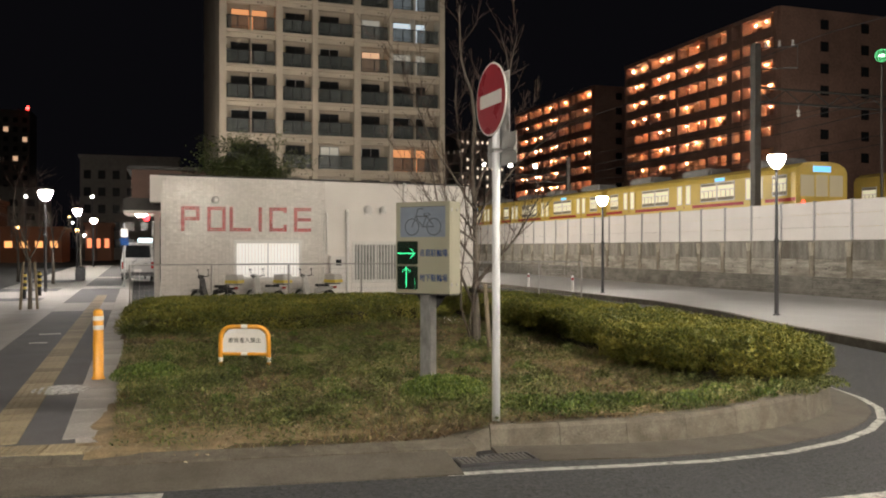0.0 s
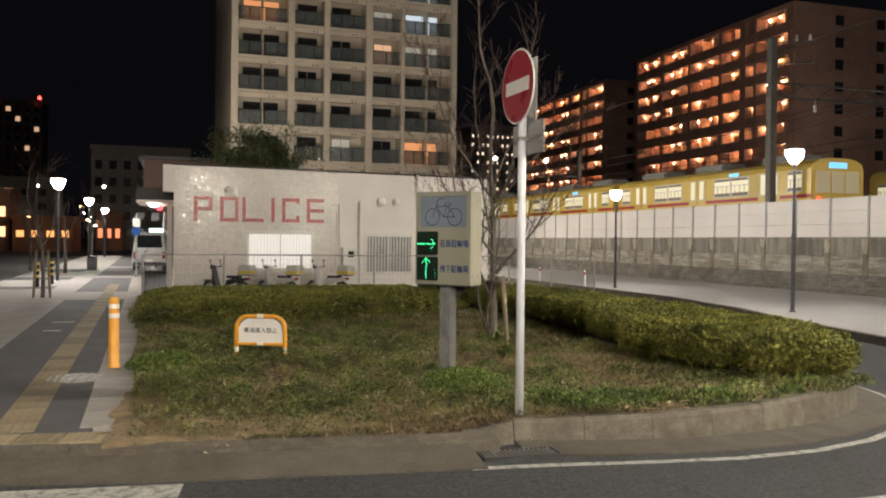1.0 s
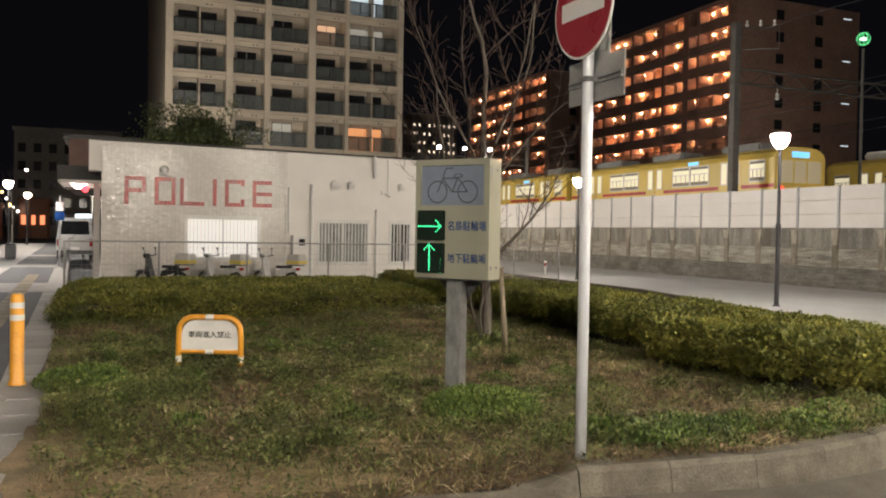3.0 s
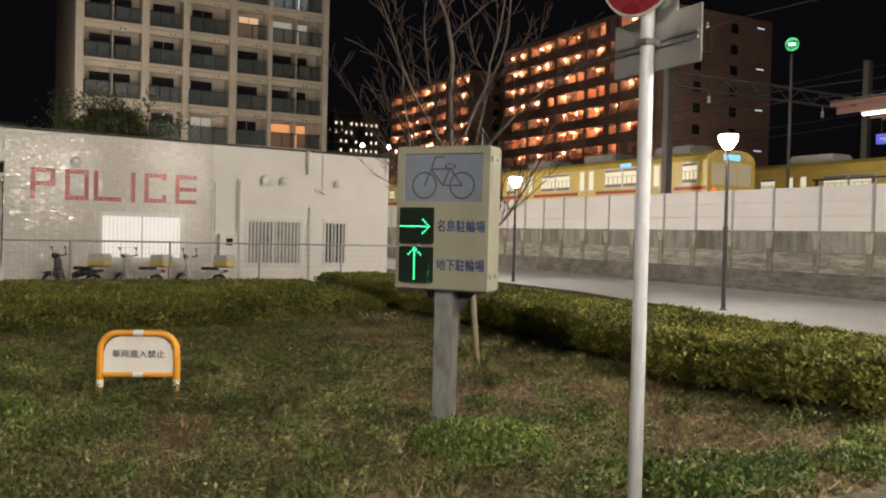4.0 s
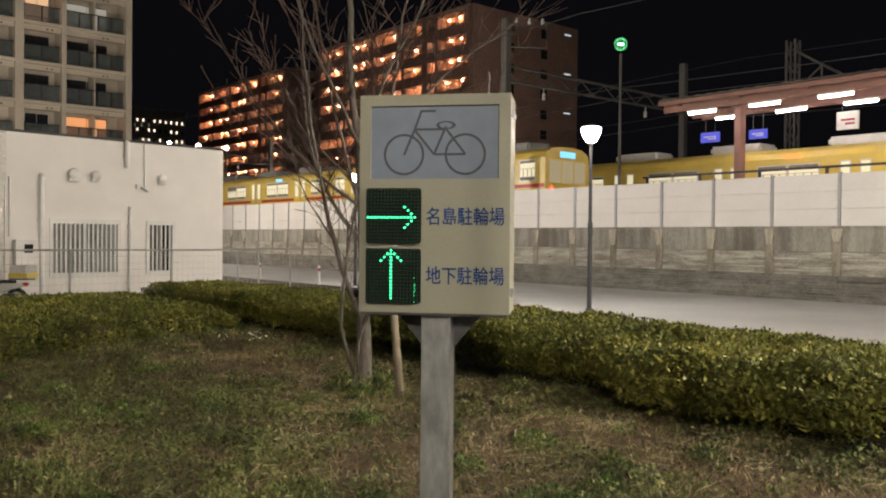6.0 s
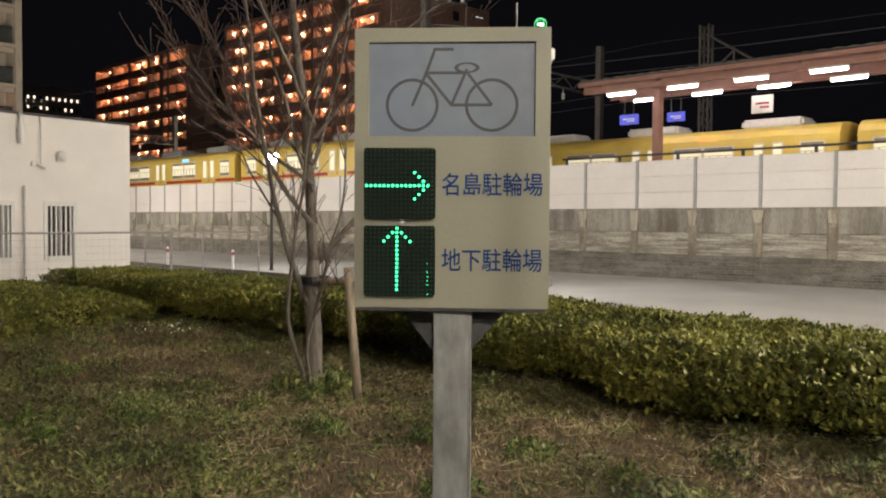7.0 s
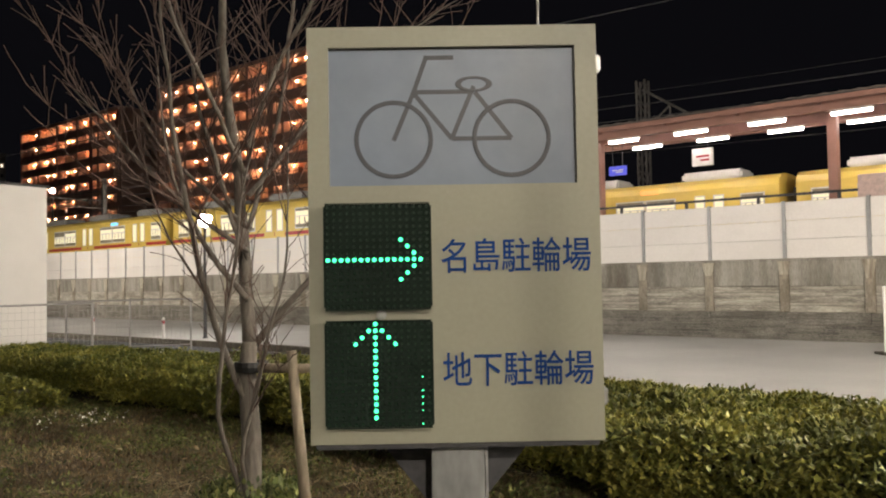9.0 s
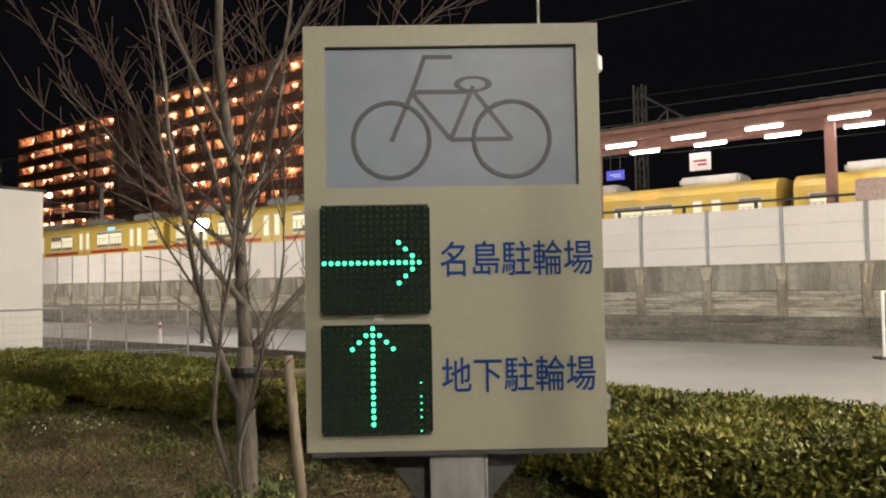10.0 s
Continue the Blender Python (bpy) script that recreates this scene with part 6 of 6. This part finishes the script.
for i in range(44):
    q = random.Random(50 + i)
    x = q.uniform(3.0, 6.9)
    clump(x, 6.78 + (.0 if x < 5 else (x - 5) * .36) + q.uniform(0, .55), q.uniform(.12, .26), .10, 420, .036, WEED if i % 2 else GRASS_GREEN, 60 + i, "weed_clump", "low bright green weeds inside the kerb")
for i in range(150):
    q = random.Random(150 + i)
    cx_, cy_ = q.uniform(-.1, 5.0), q.uniform(7.0, 14.0)
    if greenness(cx_, cy_) < q.uniform(.0, .5):
        continue
    clump(cx_, cy_, q.uniform(.07, .20), .085, 420, .026, GRASS_GREEN if i % 3 else WEED, 160 + i, "weed_clump", "low green weed tuft in the lawn")
clump(4.5, 11.75, .34, .16, 1300, .05, GRASS_GREEN, 7, "weed_clump", "long green grass round the tree trunk")
for i in range(3):
    q = np.random.default_rng(200 + i)
    n = 22
    px, py = 5.1 + q.normal(0, .22, n), 14.9 + i * .15 + q.normal(0, .12, n)
    tagged(part("small_flowers", leaves(np.stack([px, py, .12 + q.uniform(0, .06, n)], 1), .03, WHITE_PAINT, "small_flowers", q), None), "tiny pale flowers in the grass", "flowers", kind="stuff")
LITTER = leaf_paint("fallen leaf", [(0.1, (0.10, 0.06, 0.03)), (0.5, (0.26, 0.18, 0.10)), (0.95, (0.42, 0.36, 0.26))], .7)
q = np.random.default_rng(77)
px, py = q.uniform(-.1, 6, 320), q.uniform(6.5, 14, 320)
tagged(part("fallen_leaves", leaves(np.stack([px, py, np.array([lawn_z(i, j) for i, j in zip(px, py)]) + .03], 1), .055, LITTER, "fallen_leaves", q, 0.0), None), "scattered pale fallen leaves on the lawn", "leaves", kind="stuff")

# trees
def limb(shape, p, d, length, r, rnd, depth, store, curl=.25, up=.12):
    """A wandering tapered branch; returns the points from which twigs spring."""
    pts, rad, n = [p.copy()], [r], max(3, int(length / .14))
    for k in range(n):
        d = (d + Vector((rnd.gauss(0, curl), rnd.gauss(0, curl), rnd.gauss(0, curl) + up)) * .35).normalized()
        p = p + d * (length / n)
        pts.append(p.copy())
        rad.append(max(.0025, r * (1 - .8 * (k + 1) / n)))
        store.append((p.copy(), d.copy(), rad[-1], depth))
    shape.tube(pts, rad, 7 if r > .03 else 5 if r > .012 else 3, caps=r > .02)


def bare_tree(name, m, label, stems, trunk_r, fork, seed, twig_len=.7, n2=26, n3=170):
    rnd = random.Random(seed)
    t = thing(name, label, "tree", m)
    s = Shape()
    pts = [(0, 0, -.15), (0, 0, 0), (.01, 0, fork * .4), (-.01, .01, fork * .8), (0, 0, fork)]
    s.tube(pts, [trunk_r * 1.4, trunk_r * 1.15, trunk_r, trunk_r * .9, trunk_r * .78], 14)
    part("trunk", s, BARK, t, "grey ridged trunk", smooth=True)
    first = []
    for base, d, length, r in stems:
        b, st = Shape(), []
        limb(b, Vector(base), Vector(d).normalized(), length, r, rnd, 1, st)
        part("limb", b, BARK, t, smooth=True)
        first.append(st)
    second = []
    b = Shape()
    for k in range(n2):
        st = rnd.choice(first)
        p, d, r, _ = st[rnd.randrange(len(st) // 5, len(st))]
        nd = (d + Vector((rnd.uniform(-1, 1), rnd.uniform(-1, 1), rnd.uniform(-.1, .6))) * .9).normalized()
        limb(b, p, nd, rnd.uniform(.6, 1.5) * twig_len * 1.6, max(.0045, r * .5), rnd, 2, second, .5)
    part("branchwork", b, TWIGS, t, smooth=True)
    b, sink = Shape(), []
    for k in range(n3):
        p, d, r, _ = rnd.choice(second) if k % 3 else rnd.choice(rnd.choice(first))
        nd = (d + Vector((rnd.uniform(-1, 1), rnd.uniform(-1, 1), rnd.uniform(-.3, .7))) * .9).normalized()
        limb(b, p, nd, rnd.uniform(.2, .7) * twig_len, .0028, rnd, 3, sink, .3, .1)
    tagged(part("twig_spray", b, TWIGS, t), kind="stuff")
    return t


bare_tree("bare_tree", pose(4.42, 11.68, .02), "leafless multi-stemmed tree with reddish winter twigs beside a wooden stake",
          [((0, 0, .98), (.02, .05, 1), 4.4, .044), ((0, 0, .95), (.75, -.35, .75), 1.5, .028), ((-.02, 0, .62), (-.42, .25, 1), 2.6, .026), ((-.05, .0, .02), (-.26, .1, 1), 2.6, .019), ((-.04, -.04, .02), (-.12, .05, 1), 2.2, .017), ((0, 0, 1.5), (-.3, .25, 1), 3.0, .018), ((0, 0, 1.7), (.35, .1, 1), 2.9, .018), ((0, 0, 2.2), (.1, -.3, 1), 2.4, .018), ((0, 0, 2.0), (-.65, -.1, .8), 2.2, .018), ((0, 0, 1.25), (-.5, .6, .85), 1.6, .022), ((0, 0, 1.7), (-.45, .6, .65), 1.4, .018), ((0, 0, 1.55), (-.6, .4, .6), 1.4, .018), ((0, 0, 1.9), (.5, -.5, .7), 1.9, .018)], .060, 1.0, 21, .5, 74, 1300)
stake = thing("tree_stake", "pale wooden tree stake with a cross bar tied to the trunk", "stake", pose(4.44, 11.22, 0))
WOOD = paint("weathered stake wood", (0.22, 0.18, 0.13), 0.85, vary=0.3, scale=5, fine=40, bump=.4, stretch=(1, 1, .2))
part("post", Shape().tube([(.02, -.02, -.1), (-.03, .06, .98)], [.034, .029], 12), WOOD, stake, smooth=True)
part("cross_bar", Shape().tube([(.03, -.1, .88), (-.05, .52, .86)], .028, 10), WOOD, stake, smooth=True)
part("rope", Shape().ring(.095, .014, .03, pose(-.02, .44, .87, 90), 18), BLACK, stake, "dark rope binding")
bare_tree("bare_tree", pose(-3.0, 22.5, .004), "small leafless street tree held by pale wooden stakes",
          [((0, 0, 1.0), (.05, .1, 1), 2.2, .03), ((0, 0, 1.1), (-.6, .1, .9), 1.7, .022), ((0, 0, 1.2), (.55, .2, .9), 1.6, .022), ((0, 0, 1.4), (-.2, -.3, 1), 1.6, .02)], .045, 1.2, 5, .5, 24, 150)
for tx, ty, sd in ((-4.3, 37.5, 15), (-4.9, 55.0, 16), (-6.6, 44.0, 17), (-8.2, 33.0, 18)):
    bare_tree("bare_tree", pose(tx, ty, .004), "leafless street tree beside the footway",
              [((0, 0, 1.3), (.05, .1, 1), 2.6, .035), ((0, 0, 1.3), (-.6, .1, .9), 2.0, .026), ((0, 0, 1.4), (.55, .2, .9), 2.0, .026), ((0, 0, 1.6), (-.2, -.4, 1), 1.9, .024)], .06, 1.4, sd, .6, 26, 120)
for dx in (-.18, .17):
    st = thing("tree_stake", "pale wooden stake supporting a street tree", "stake", pose(-3.0 + dx, 22.4, .004))
    part("post", Shape().tube([(dx * .1, 0, -.1), (-dx * .3, 0, 1.15)], .03, 10), WOOD, st)
ever = thing("evergreen_tree", "dark evergreen tree behind the police building", "tree", pose(3.35, 36.4, -.085))
rnd = random.Random(3)
s, st = Shape(), []
s.tube([(0, 0, 0), (.05, 0, 1.5), (0, .05, 3.2)], [.16, .13, .1], 10)
for k in range(9):
    a = k * 2.4
    limb(s, Vector((0, 0, 2.4 + .12 * k)), Vector((math.cos(a), math.sin(a), .6)).normalized(), 1.9, .06, rnd, 1, st, .3, .15)
part("trunk", s, BARK, ever, smooth=True)
q = np.random.default_rng(8)
pts = []
for p, d, r, _ in st + st[::2]:
    if p.z > 2.9:
        pts.append(np.array(p) + q.normal(0, .20, (130, 3)))
for k in range(85):
    c = np.array([q.normal(.1, 1.0), q.normal(0, .7), 4.75 + q.normal(0, .62)])
    pts.append(c + q.normal(0, .22, (170, 3)))
tagged(part("crown", leaves(np.concatenate(pts), .14, DARK_LEAF, "crown", q), None, ever, "dense dark leaves"), kind="stuff")
